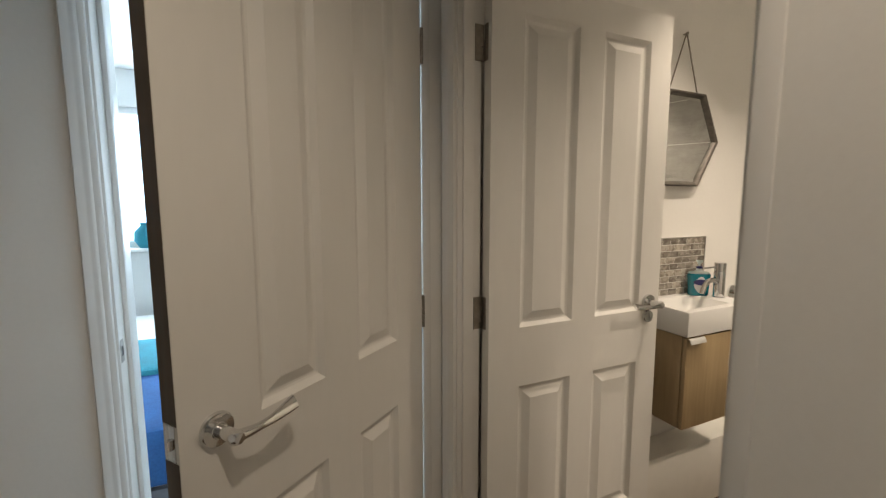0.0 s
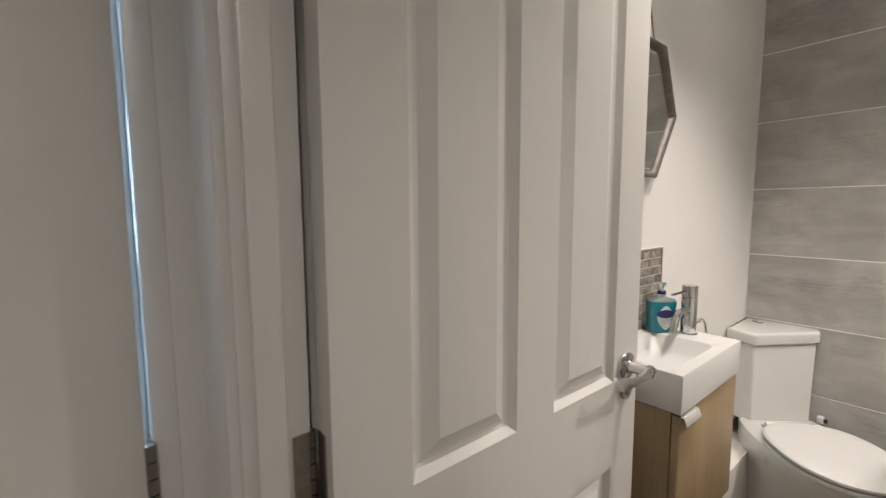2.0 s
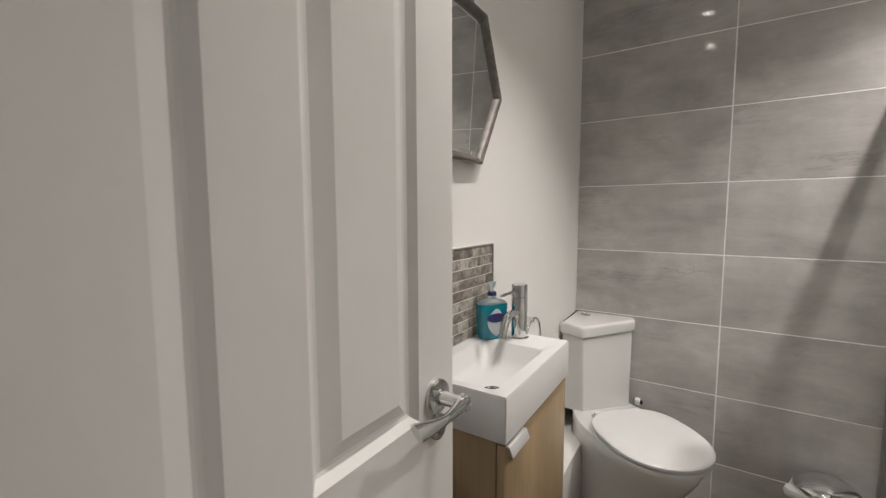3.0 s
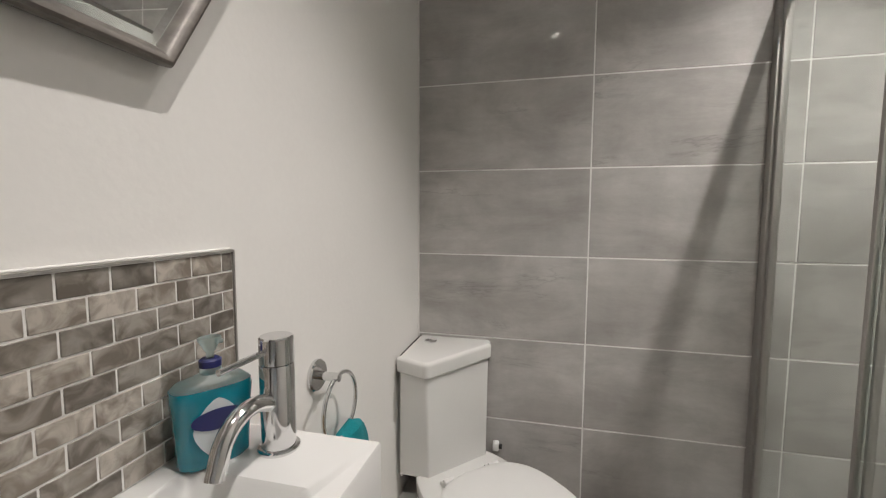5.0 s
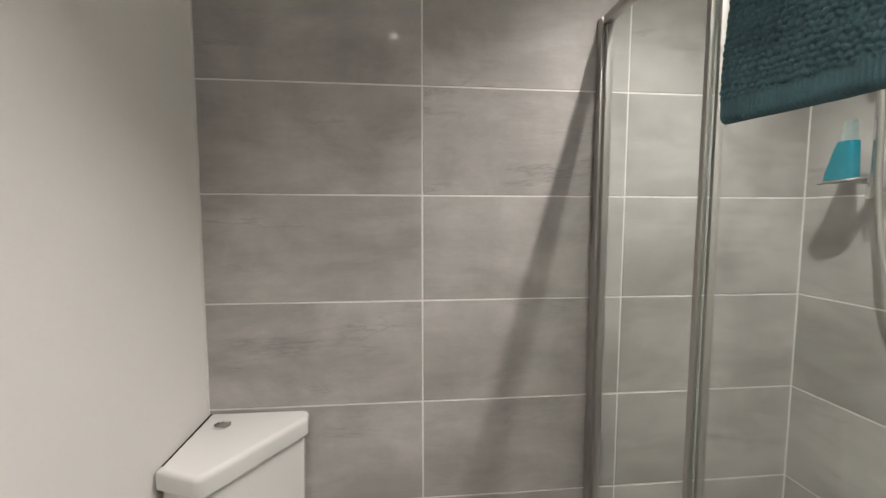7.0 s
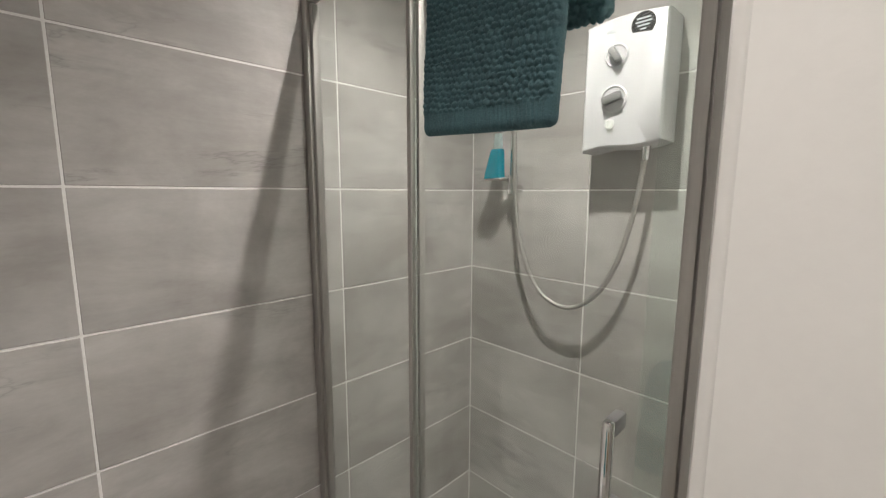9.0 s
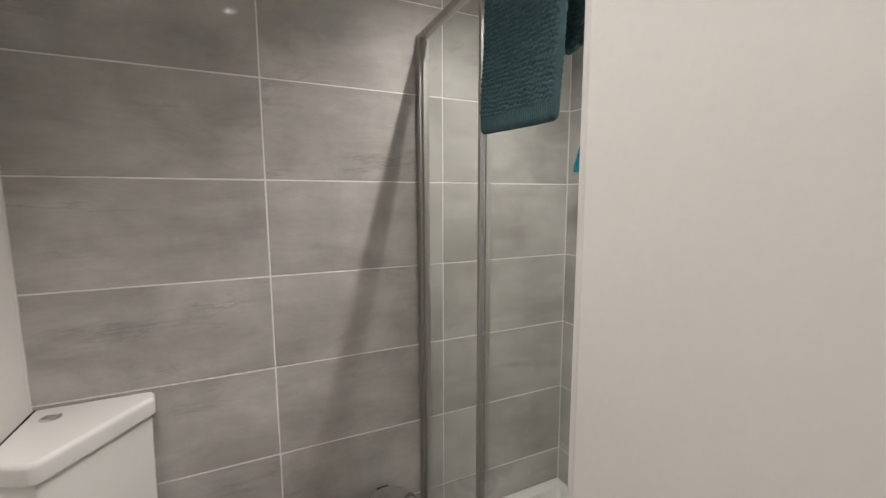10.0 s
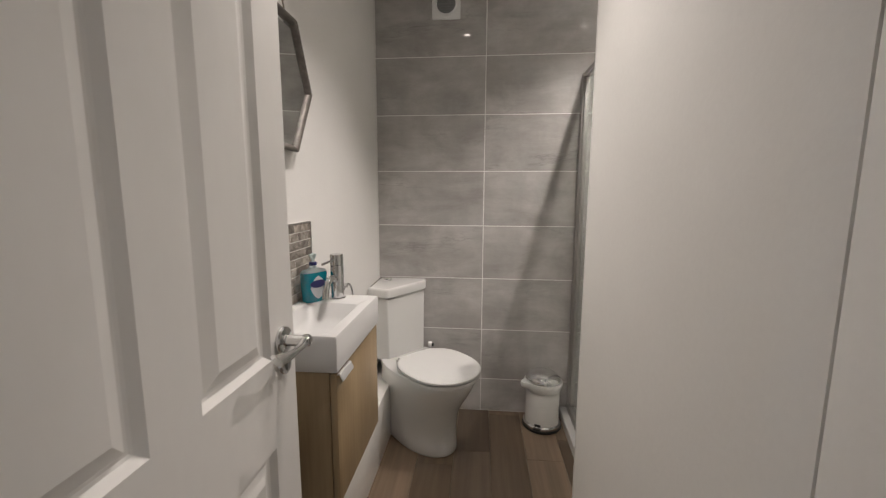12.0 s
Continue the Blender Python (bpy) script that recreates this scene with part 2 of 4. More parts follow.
CERAMIC = plain("glazed_white_ceramic", (0.72, 0.715, 0.695), 0.12, grain=0.012, scale=15, bump=0, coat=0.5)
RESIN = plain("white_cast_basin", (0.62, 0.615, 0.60), 0.38, grain=0.012, scale=15, bump=0)
HEATERPL = plain("shower_case_plastic", (0.60, 0.60, 0.615), 0.3, grain=0.012, scale=25, bump=0)
PLASTIC = plain("white_plastic", (0.80, 0.80, 0.79), 0.3, grain=0.012, scale=25, bump=0)
SEATPL = plain("toilet_seat_plastic", (0.67, 0.665, 0.65), 0.36, grain=0.012, scale=25, bump=0)
OAK = wood("pale_oak_veneer", (0.325, 0.228, 0.122), (0.435, 0.318, 0.182), 2)
PLANK = wood("oak_vinyl_plank", (0.105, 0.073, 0.048), (0.185, 0.136, 0.093), 0, rough=0.3, per_object=0.34, scale=0.45)
MOSAIC = marble_brick()
BLACK = plain("black_plastic", (0.02, 0.02, 0.02), 0.4, grain=0.1)
RUBBER = plain("dark_seal", (0.05, 0.05, 0.05), 0.6, grain=0.1)
GREYPL = plain("grey_control_plastic", (0.22, 0.22, 0.22), 0.3, grain=0.05)
TOWEL = plain("teal_cotton_pile", (0.066, 0.138, 0.158), 0.95, grain=0.2, scale=400, bump=0.08)
FLANNEL = plain("bright_teal_flannel", (0.005, 0.21, 0.24), 0.95, grain=0.2, scale=300, bump=0.08)
FRAMEWOOD = plain("weathered_grey_frame", (0.150, 0.134, 0.118), 0.42, 0.25, grain=0.4, scale=60, bump=0.03, stretch=(0.4, 1, 1))
CORD = plain("grey_cord", (0.25, 0.22, 0.18), 0.9, grain=0.2, scale=400)
MIRROR = plain("mirror_silver", (0.86, 0.88, 0.87), 0.012, 1.0, grain=0.0, bump=0)
GLASS = sheet_glass("shower_glass", (0.940, 0.964, 0.950))
SOAP = plain("turquoise_soap", (0.0, 0.20, 0.27), 0.15, grain=0.06, scale=20, bump=0, coat=0.6)
CLEARPL = clear("clear_bottle_plastic", (0.80, 0.96, 0.97), 0.40)
NAVY = plain("navy_label", (0.015, 0.02, 0.11), 0.35, grain=0.05)
LABEL = plain("silver_label", (0.55, 0.60, 0.62), 0.35, grain=0.05)
BAG = plain("thin_white_bag", (0.62, 0.62, 0.60), 0.35, grain=0.06, scale=40, bump=0.05)
LAMPGLOW = glowing("lamp_face", (1, 0.92, 0.82), 70)
DAY = glowing("daylight_haze", (0.46, 0.70, 1.0), 5.0)
BLUE = plain("blue_bedcover", (0.02, 0.12, 0.33), 0.9, grain=0.2, scale=120, bump=0.05)
TEAL = plain("teal_bed_throw", (0.01, 0.25, 0.32), 0.9, grain=0.2, scale=120, bump=0.05)

# ---- helpers for building ----


def solid(*boxes, bevel=0.0, segs=2):
    """A bmesh of boxes (x0, x1, y0, y1, z0, z1), with rounded edges."""
    bm = bmesh.new()
    for x0, x1, y0, y1, z0, z1 in boxes:
        bmesh.ops.create_cube(bm, size=1, matrix=Matrix.LocRotScale(((x0 + x1) / 2, (y0 + y1) / 2, (z0 + z1) / 2), None, (x1 - x0, y1 - y0, z1 - z0)))
    if bevel:
        bmesh.ops.bevel(bm, geom=bm.edges[:], offset=bevel, segments=segs, affect="EDGES", profile=0.5)
    return bm


def prism(points, z0, z1, bevel=0.0, segs=2, upright_only=False):
    """A flat outline raised from z0 to z1."""
    bm = bmesh.new()
    low = [bm.verts.new((x, y, z0)) for x, y in points]
    high = [bm.verts.new((x, y, z1)) for x, y in points]
    bm.faces.new(low[::-1]), bm.faces.new(high)
    n = len(points)
    for i in range(n):
        bm.faces.new((low[i], low[(i + 1) % n], high[(i + 1) % n], high[i]))
    bmesh.ops.recalc_face_normals(bm, faces=bm.faces[:])
    if bevel:
        edges = [e for e in bm.edges if not upright_only or abs(e.verts[0].co.z - e.verts[1].co.z) > 1e-6]
        bmesh.ops.bevel(bm, geom=edges, offset=bevel, segments=segs, affect="EDGES", profile=0.5)
    return bm


def loft(rings, caps=True):
    """Joins closed rings of equal counts."""
    bm = bmesh.new()
    vs = [[bm.verts.new(p) for p in r] for r in rings]
    n = len(rings[0])
    for a, b in zip(vs, vs[1:]):
        for i in range(n):
            bm.faces.new((a[i], a[(i + 1) % n], b[(i + 1) % n], b[i]))
    if caps:
        bm.faces.new(vs[0][::-1]), bm.faces.new(vs[-1])
    bmesh.ops.recalc_face_normals(bm, faces=bm.faces[:])
    return bm


def lathe(profile, centre=(0, 0, 0), axis="z", n=32):
    """Turns (radius, height) pairs round an axis."""
    rings = []
    for r, h in profile:
        ring = []
        for i in range(n):
            a = 2 * math.pi * i / n
            c, s = r * math.cos(a), r * math.sin(a)
            v = {"z": (c, s, h), "y": (s, h, c), "x": (h, c, s)}[axis]
            ring.append([v[k] + centre[k] for k in range(3)])
        rings.append(ring)
    return loft(rings)


def tube(points, radius, n=12, smooth=0):
    """A round bar along points; radius may be a list."""
    pts = [Vector(p) for p in points]
    for _ in range(smooth):
        q = [pts[0]]
        for a, b in zip(pts, pts[1:]):
            q += [a.lerp(b, 0.25), a.lerp(b, 0.75)]
        pts = q + [pts[-1]]
    m = len(pts)
    rad = [radius] * m if not isinstance(radius, (list, tuple)) else [radius[0] + (radius[1] - radius[0]) * i / (m - 1) for i in range(m)]
    rings, side = [], None
    for i, p in enumerate(pts):
        d = (pts[min(i + 1, m - 1)] - pts[max(i - 1, 0)]).normalized()
        if side is None:
            side = d.orthogonal().normalized()
        side = (side - d * side.dot(d)).normalized()
        up = d.cross(side)
        rings.append([p + rad[i] * (math.cos(2 * math.pi * k / n) * side + math.sin(2 * math.pi * k / n) * up) for k in range(n)])
    return loft(rings)


def merge(*bms):
    out = bmesh.new()
    for b in bms:
        me = bpy.data.meshes.new("tmp")
        b.to_mesh(me)
        b.free()
        out.from_mesh(me)
        bpy.data.meshes.remove(me)
    return out


def moved(bm, m):
    bmesh.ops.transform(bm, matrix=m, verts=bm.verts[:])
    return bm


def to_mesh(name, bm, mat, smooth=True, sharp=38):
    me = bpy.data.meshes.new(name)
    if smooth:
        for f in bm.faces:
            f.smooth = True
        for e in bm.edges:
            if len(e.link_faces) == 2 and e.calc_face_angle(0) > radians(sharp):
                e.smooth = False
    bm.to_mesh(me)
    bm.free()
    me.materials.append(mat)
    return me


def part(name, bm, mat, parent, label="", local=False, sharp=38):
    """One mesh under a thing or a part. Its bmesh is in the world's metres, or, with local, in its thing's own."""
    root = parent
    while root.parent:
        root = root.parent
    if not local:
        bmesh.ops.translate(bm, vec=-root.location, verts=bm.verts[:])
    ob = new(name, to_mesh(name, bm, mat, sharp=sharp))
    ob.parent = parent
    return tagged(ob, label)


def thing(name, base, label, category, group="", kind="", turn=0):
    ob = new(name)
    ob.empty_display_size = 0.05
    ob.location, ob.rotation_euler = base, (0, 0, radians(turn))
    return tagged(ob, label, category, group, kind)


def structure(name, bm, mat, label, category="wall"):
    return tagged(new(name, to_mesh(name, bm, mat)), label, category, "", "structure")


E, N, S, P, W = 2.855, 1.235, -0.560, 0.293, 0.67  # east tiles, north wall, shower's south tiles, partition face, bathroom's west wall

# ---- large structure ----
structure("wall_north", solid((0.60, 3.0, N, N + 0.12, -0.02, CEIL)), WALL, "smooth matt white painted plaster wall behind the basin")
wall_east = structure("wall_east", solid((E + 0.0012, 3.0, -0.7, N, -0.02, CEIL)), GROUT, "end wall faced with large grey porcelain tiles")
wall_south = structure("wall_south", solid((1.74, E + 0.0012, -0.7, S - 0.0012, -0.02, CEIL)), GROUT, "shower wall faced with large grey porcelain tiles")
structure("wall_partition", prism([(0.983, P), (1.836, 0.3222), (1.842, 0.317), (1.8455, 0.29), (1.864, 0.193), (0.983, 0.193)], -0.02, CEIL), WALL, "smooth matt white partition wall beside the shower")
structure("wall_shower_west", solid((1.744, 1.856, S - 0.004, 0.193, -0.02, CEIL)), WALL, "plain white wall closing the shower side")
structure("wall_panel", solid((W, 0.978, 0.20, P + 0.002, -0.02, CEIL), bevel=0.003), WALL, "flush white wall panel with a narrow dark joint")
structure("wall_hall_east_south", solid((0.60, W, -2.2, 0.297, -0.02, CEIL)), WALL, "white hall wall beside the bathroom doorway")
structure("wall_hall_east_head", solid((0.60, W, 0.297, 1.13, 2.03, CEIL)), WALL, "white wall above the bathroom doorway")
structure("wall_hall_east_north", solid((0.60, W, 1.13, N, -0.02, CEIL)), WALL, "narrow white wall beside the bathroom doorway")
structure("wall_bedroom_west", solid((-1.1, -0.279, 1.20, 1.33, -0.02, CEIL)), WALL, "white hall wall beside the bedroom doorway")
structure("wall_bedroom_head", solid((-0.279, 0.60, 1.20, 1.33, 2.03, CEIL)), WALL, "white wall above the bedroom doorway")
structure("wall_bedroom_east", solid((0.551, 0.60, 1.20, 1.33, -0.02, 2.03)), WALL, "narrow white wall beside the bedroom doorway")
structure("wall_hall_west", solid((-1.2, -1.1, -2.2, 1.33, -0.02, CEIL)), WALL, "plain white hall wall")
structure("wall_hall_south", solid((-1.2, W, -2.3, -2.2, -0.02, CEIL)), WALL, "plain white hall wall")
structure("ceiling", solid((-1.2, W + 0.01, -2.3, 1.35, CEIL, CEIL + 0.1), (W + 0.0101, 3.0, -0.7, 1.35, CEIL, CEIL + 0.1)), CEILING, "flat white painted ceiling", "ceiling")
floor = structure("floor", solid((-1.2, W, -2.3, N, -0.06, -0.006), (W + 0.0001, 3.0, -0.7, N, -0.06, -0.006)), RUBBER, "warm brown wood-effect plank floor", "floor")

# bedroom beyond the first door
structure("bedroom_floor", solid((-2.2, 1.2, 1.33, 4.1, -0.06, -0.004)), plain("bedroom_carpet", (0.35, 0.32, 0.28), 0.95, grain=0.2, scale=200, bump=0.1), "pale fitted bedroom carpet", "floor")
structure("bedroom_ceiling", solid((-2.2, 1.2, 1.35, 4.1, CEIL, CEIL + 0.1)), CEILING, "flat white bedroom ceiling", "ceiling")
structure("bedroom_wall_west", solid((-2.3, -2.2, 1.33, 4.1, -0.02, CEIL)), WALL, "plain white bedroom wall")
structure("bedroom_wall_east", solid((1.2, 1.3, 1.36, 4.1, -0.02, CEIL)), WALL, "plain white bedroom wall")
structure("bedroom_wall_south", solid((-2.3, -1.2, 1.23, 1.33, -0.02, CEIL)), WALL, "plain white bedroom wall")
structure("bedroom_wall_north", solid((-2.2, -1.2, 4.0, 4.1, -0.02, CEIL), (1.0, 1.2, 4.0, 4.1, -0.02, CEIL), (-1.2, 1.0, 4.0, 4.1, 2.1, CEIL), (-1.2, 1.0, 4.0, 4.1, -0.02, 1.0)), WALL, "white bedroom wall with a bright window")


def window(name, x0, x1, y, z0, z1):
    w = thing(name, (x0, y, z0), "white framed window with bright daylight behind", "window", kind="structure")
    f = 0.05
    part("window_frame", merge(solid((x0, x1, y, y + 0.06, z0, z0 + f), (x0, x1, y, y + 0.06, z1 - f, z1)), solid((x0, x0 + f, y, y + 0.06, z0 + f, z1 - f), (x1 - f, x1, y, y + 0.06, z0 + f, z1 - f))), TRIM, w)
    part("pane", solid((x0 + f, x1 - f, y + 0.028, y + 0.032, z0 + f, z1 - f)), GLASS, w)


window("window_1", -1.2, 1.0, 4.03, 1.0, 2.1)
for name, x, y, sx, sy, turn, watts in (("window_daylight", -0.1, 3.98, 2.1, 1.0, 90, 90),):
    d = bpy.data.lights.new(name, "AREA")
    d.shape, d.size, d.size_y, d.energy, d.color = "RECTANGLE", sx, sy, watts, (0.48, 0.70, 1.0)
    new(name, d).matrix_world = pose(x, y, 1.55, -turn, 0, 0)
structure("backdrop", solid((-3, 2, 5.2, 5.25, -0.5, 4)), DAY, "bright hazy daylight outside the window", "backdrop")

# ---- door linings, stops and architraves ----


def frame_set(name, label, boxes_lining, boxes_stop, boxes_arch):
    f = thing(name, (boxes_lining[0][0], boxes_lining[0][2], 0), label, "door frame", kind="structure")
    for b in boxes_lining:
        part("lining", solid(b, bevel=0.002), TRIM, f)
    for b in boxes_stop:
        part("stop", solid(b, bevel=0.003), TRIM, f)
    for (x0, x1, y0, y1, z0, z1), out in boxes_arch:
        # a moulded casing: flat inner edge, bead, hollow and thicker back edge
        w = (y1 - y0) if out[0] else (x1 - x0)
        prof = [(0, 0), (0, 0.010), (0.05, 0.0115), (0.28, 0.012), (0.33, 0.0145), (0.42, 0.0160), (0.54, 0.0155), (0.64, 0.0165), (0.80, 0.0195), (0.93, 0.020), (1, 0.017), (1, 0)]
        if out[0]:
            outline = [(x1 - h, y0 + u * w) for u, h in prof]
        else:
            outline = [(x1 - u * w, y1 - h) for u, h in prof]
        part("architrave", prism(outline, z0, z1), TRIM, f)
    return f


frame_set("door_frame_1", "white gloss moulded frame of the bathroom doorway",
          [(0.598, 0.674, 1.103, 1.13, 0, 2.03), (0.598, 0.674, 0.297, 0.325, 0, 2.03), (0.598, 0.674, 0.325, 1.103, 2.003, 2.03)],
          [(0.612, 0.645, 1.091, 1.103, 0, 2.003), (0.612, 0.645, 0.325, 0.337, 0, 2.003)],
          [((0.583, 0.598, 1.112, 1.178, 0, 2.09), (1, 0))])
frame_set("door_frame_2", "white gloss moulded frame of the bedroom doorway",
          [(0.524, 0.551, 1.198, 1.332, 0, 2.03), (-0.279, -0.252, 1.198, 1.350, 0, 2.03), (-0.252, 0.524, 1.198, 1.332, 2.003, 2.03)],
          [(0.512, 0.524, 1.245, 1.278, 0, 2.003), (-0.252, -0.240, 1.245, 1.278, 0, 2.003)],
          [((-0.302, -0.258, 1.183, 1.198, 0, 2.09), (0, 1))])

# ---- doors ----


def door_leaf(w, start, hang, stile, mull, h=1.981, t=0.04):
    """A moulded four-panel leaf from the hinge at x 0, between y 0 and -t."""
    pw = (w - stile - hang - mull) / 2
    xs = [start, hang, hang + pw, hang + pw + mull, w - stile, w]
    zs = [0.006, 0.22, 0.764, 0.956, 1.886, h]
    bm = bmesh.new()

    def quad(pts, back):
        vs = [bm.verts.new((x, y if not back else -t - y, z)) for x, y, z in pts]
        bm.faces.new(vs if back else vs[::-1])

    rings = [(0, 0), (0.004, -0.0035), (0.012, -0.011), (0.017, -0.0130), (0.022, -0.0130), (0.046, -0.0020), (0.0475, -0.0014)]
    for back in (False, True):
        for i in range(5):
            for j in range(5):
                x0, x1, z0, z1 = xs[i], xs[i + 1], zs[j], zs[j + 1]
                if i in (1, 3) and j in (1, 3):
                    for (a, ya), (b, yb) in zip(rings, rings[1:]):
                        A = [(x0 + a, z0 + a), (x1 - a, z0 + a), (x1 - a, z1 - a), (x0 + a, z1 - a)]
                        C = [(x0 + b, z0 + b), (x1 - b, z0 + b), (x1 - b, z1 - b), (x0 + b, z1 - b)]
                        for k in range(4):
                            m = (k + 1) % 4
                            quad([(A[k][0], ya, A[k][1]), (A[m][0], ya, A[m][1]), (C[m][0], yb, C[m][1]), (C[k][0], yb, C[k][1])], back)
                    a, ya = rings[-1]
                    quad([(x0 + a, ya, z0 + a), (x1 - a, ya, z0 + a), (x1 - a, ya, z1 - a), (x0 + a, ya, z1 - a)], back)
                else:
                    quad([(x0, 0, z0), (x1, 0, z0), (x1, 0, z1), (x0, 0, z1)], back)
    for a, b in (((xs[0], zs[0]), (xs[-1], zs[0])), ((xs[-1], zs[0]), (xs[-1], zs[-1])), ((xs[-1], zs[-1]), (xs[0], zs[-1])), ((xs[0], zs[-1]), (xs[0], zs[0]))):
        vs = [bm.verts.new(p) for p in ((a[0], 0, a[1]), (b[0], 0, b[1]), (b[0], -t, b[1]), (a[0], -t, a[1]))]
        bm.faces.new(vs)
    bmesh.ops.remove_doubles(bm, verts=bm.verts[:], dist=1e-5)
    bmesh.ops.recalc_face_normals(bm, faces=bm.faces[:])
    rim = [e for e in bm.edges if len(e.link_faces) == 2 and e.calc_face_angle(0) > 1.2]
    bmesh.ops.bevel(bm, geom=rim, offset=0.002, segments=2, affect="EDGES")
    return bm


def lever(door, x, z, side, t=0.04, lock=False):
    """A lever on a round rose; side 1: on the face at y 0, -1: on the face at y -t. It points to the hinge."""
    y = 0.0 if side > 0 else -t
    s = side
    h = part("door_handle", lathe([(0.0, 0), (0.029, 0), (0.030, s * 0.002), (0.030, s * 0.006), (0.027, s * 0.010), (0.014, s * 0.011), (0.013, s * 0.013), (0.0, s * 0.013)], (x, y, z), "y", 40), CHROME, door, "polished chrome lever handle on a round rose", local=True)
    part("neck", lathe([(0, 0), (0.0125, 0), (0.0112, s * 0.012), (0.0112, s * 0.034), (0.0125, s * 0.048), (0.009, s * 0.054), (0, s * 0.055)], (x, y + s * 0.010, z), "y", 28), CHROME, h, local=True)
    rings = []
    for i in range(21):
        u = i / 20
        px = x + 0.008 - u * 0.130
        py = y + s * (0.052 + 0.003 * math.sin(u * math.pi))
        pz = z + 0.001 - 0.005 * math.sin(u * math.pi) + 0.006 * u * u
        hy = 0.0115 - 0.0050 * min(1, u * 2.2) - 0.001 * u
        hz = 0.0120 - 0.0052 * math.sin(min(1, u * 2) * math.pi / 2) + 0.0072 * max(0, (u - 0.42) / 0.58) ** 1.2
        tw = radians(50) * max(0, u - 0.15)
        ring = []
        for k in range(18):
            a = 2 * math.pi * k / 18
            cy = hy * math.copysign(abs(math.cos(a)) ** 0.8, math.cos(a))
            cz = hz * math.copysign(abs(math.sin(a)) ** 0.8, math.sin(a))
            ring.append((px, py + s * (cy * math.cos(tw) - cz * math.sin(tw)), pz + cz * math.cos(tw) + cy * math.sin(tw)))
        rings.append(ring)
    part("grip", loft(rings), CHROME, h, local=True)
    if lock:
        k = part("lock_rose", lathe([(0, 0), (0.024, 0), (0.024, s * 0.005), (0.021, s * 0.009), (0, s * 0.009)], (x, y, z - 0.053), "y", 32), CHROME, door, "chrome lock rose below the handle", local=True)
        part("lock_slot", solid((x - 0.002, x + 0.002, min(y, y + s * 0.012), max(y, y + s * 0.012), z - 0.065, z - 0.041)), GREYPL, k, local=True)


def hinge(door, z, open_degrees, start, jamb):
    """A butt hinge: knuckle, pin tips and two leaves."""
    h = part("hinge", merge(*[lathe([(0, a), (0.0058, a + 0.0006), (0.0058, b - 0.0006), (0, b)], (-0.0005, 0.0015, z), "z", 16) for a, b in ((-0.05, -0.0305), (-0.0295, -0.0105), (-0.0095, 0.0095), (0.0105, 0.0295), (0.0305, 0.05))]), STEEL, door, "dull steel butt hinge", local=True)
    part("hinge_leaf", solid((start - 0.0025, start + 0.0004, -0.022, -0.003, z - 0.05, z + 0.05)), STEEL, h, local=True)
    c = solid((jamb - 0.0015, jamb + 0.0015, -0.024, -0.005, z - 0.05, z + 0.05))
    part("hinge_leaf", moved(c, pose(0, 0, 0, 0, 0, -open_degrees)), STEEL, h, local=True)


def door(name, x, y, turn, w, label, lock, open_degrees, start, hang, stile, mull, grip, jamb, lever_z):
    d = thing(name, (x, y, 0), label, "door", kind="structure", turn=turn)
    part("leaf", door_leaf(w, start, hang, stile, mull), DOORPAINT, d, local=True, sharp=14)
    lever(d, w - grip, lever_z, -1, lock=lock)
    lever(d, w - grip, lever_z, 1, lock=lock)
    for z in (0.22, 1.008, 1.80):
        hinge(d, z, open_degrees, start, jamb)
    part("latch_plate", solid((w - 0.002, w + 0.0012, -0.032, -0.008, 0.935, 0.995), bevel=0.0004), CHROME, d, local=True)
    part("latch", prism([(w, -0.027), (w + 0.009, -0.015), (w + 0.009, -0.013), (w, -0.013)], 0.957, 0.973), CHROME, d, local=True)
    return d


door("door_1", 0.676, 1.103, 0.0, 0.732, "white moulded four-panel bathroom door standing wide open", True, 90, 0.0075, 0.118, 0.100, 0.100, 0.055, 0.0016, 0.983)
ajar = door("door_2", 0.520, 1.192, 218.2, 0.738, "white moulded four-panel bedroom door standing ajar", False, 38.2, 0.004, 0.140, 0.149, 0.113, 0.060, -0.003, 0.965)
# Thin dark brown strip laid over the leaf's closing edge.
part("edge_strip", solid((0.7382, 0.7392, -0.0385, -0.0015, 0.008, 0.934), (0.7382, 0.7392, -0.0385, -0.0015, 0.997, 1.979)), plain("dark_brown_edge", (0.10, 0.078, 0.060), 0.7, grain=0.2, scale=60, stretch=(1, 1, 0.1)), ajar, "dark brown strip on the closing edge", local=True)
strike = thing("strike_plate", (-0.252, 1.205, 0.96), "small steel strike plate on the white jamb", "strike plate")
part("plate", solid((-0.2522, -0.2508, 1.202, 1.226, 0.960, 1.015), bevel=0.0005), BRUSHED, strike)
part("keep", solid((-0.2509, -0.2504, 1.208, 1.220, 0.977, 0.999)), BLACK, strike)

# ---- built-in bathroom pieces ----
boxing = structure("pipe_boxing", solid((W + 0.002, E - 0.001, 1.108, N, 0, 0.30), bevel=0.004), plain("boxing_paint", (0.76, 0.74, 0.70), 0.35, grain=0.03, scale=20, bump=0.01), "low white boxing along the wall behind the toilet", "boxing")

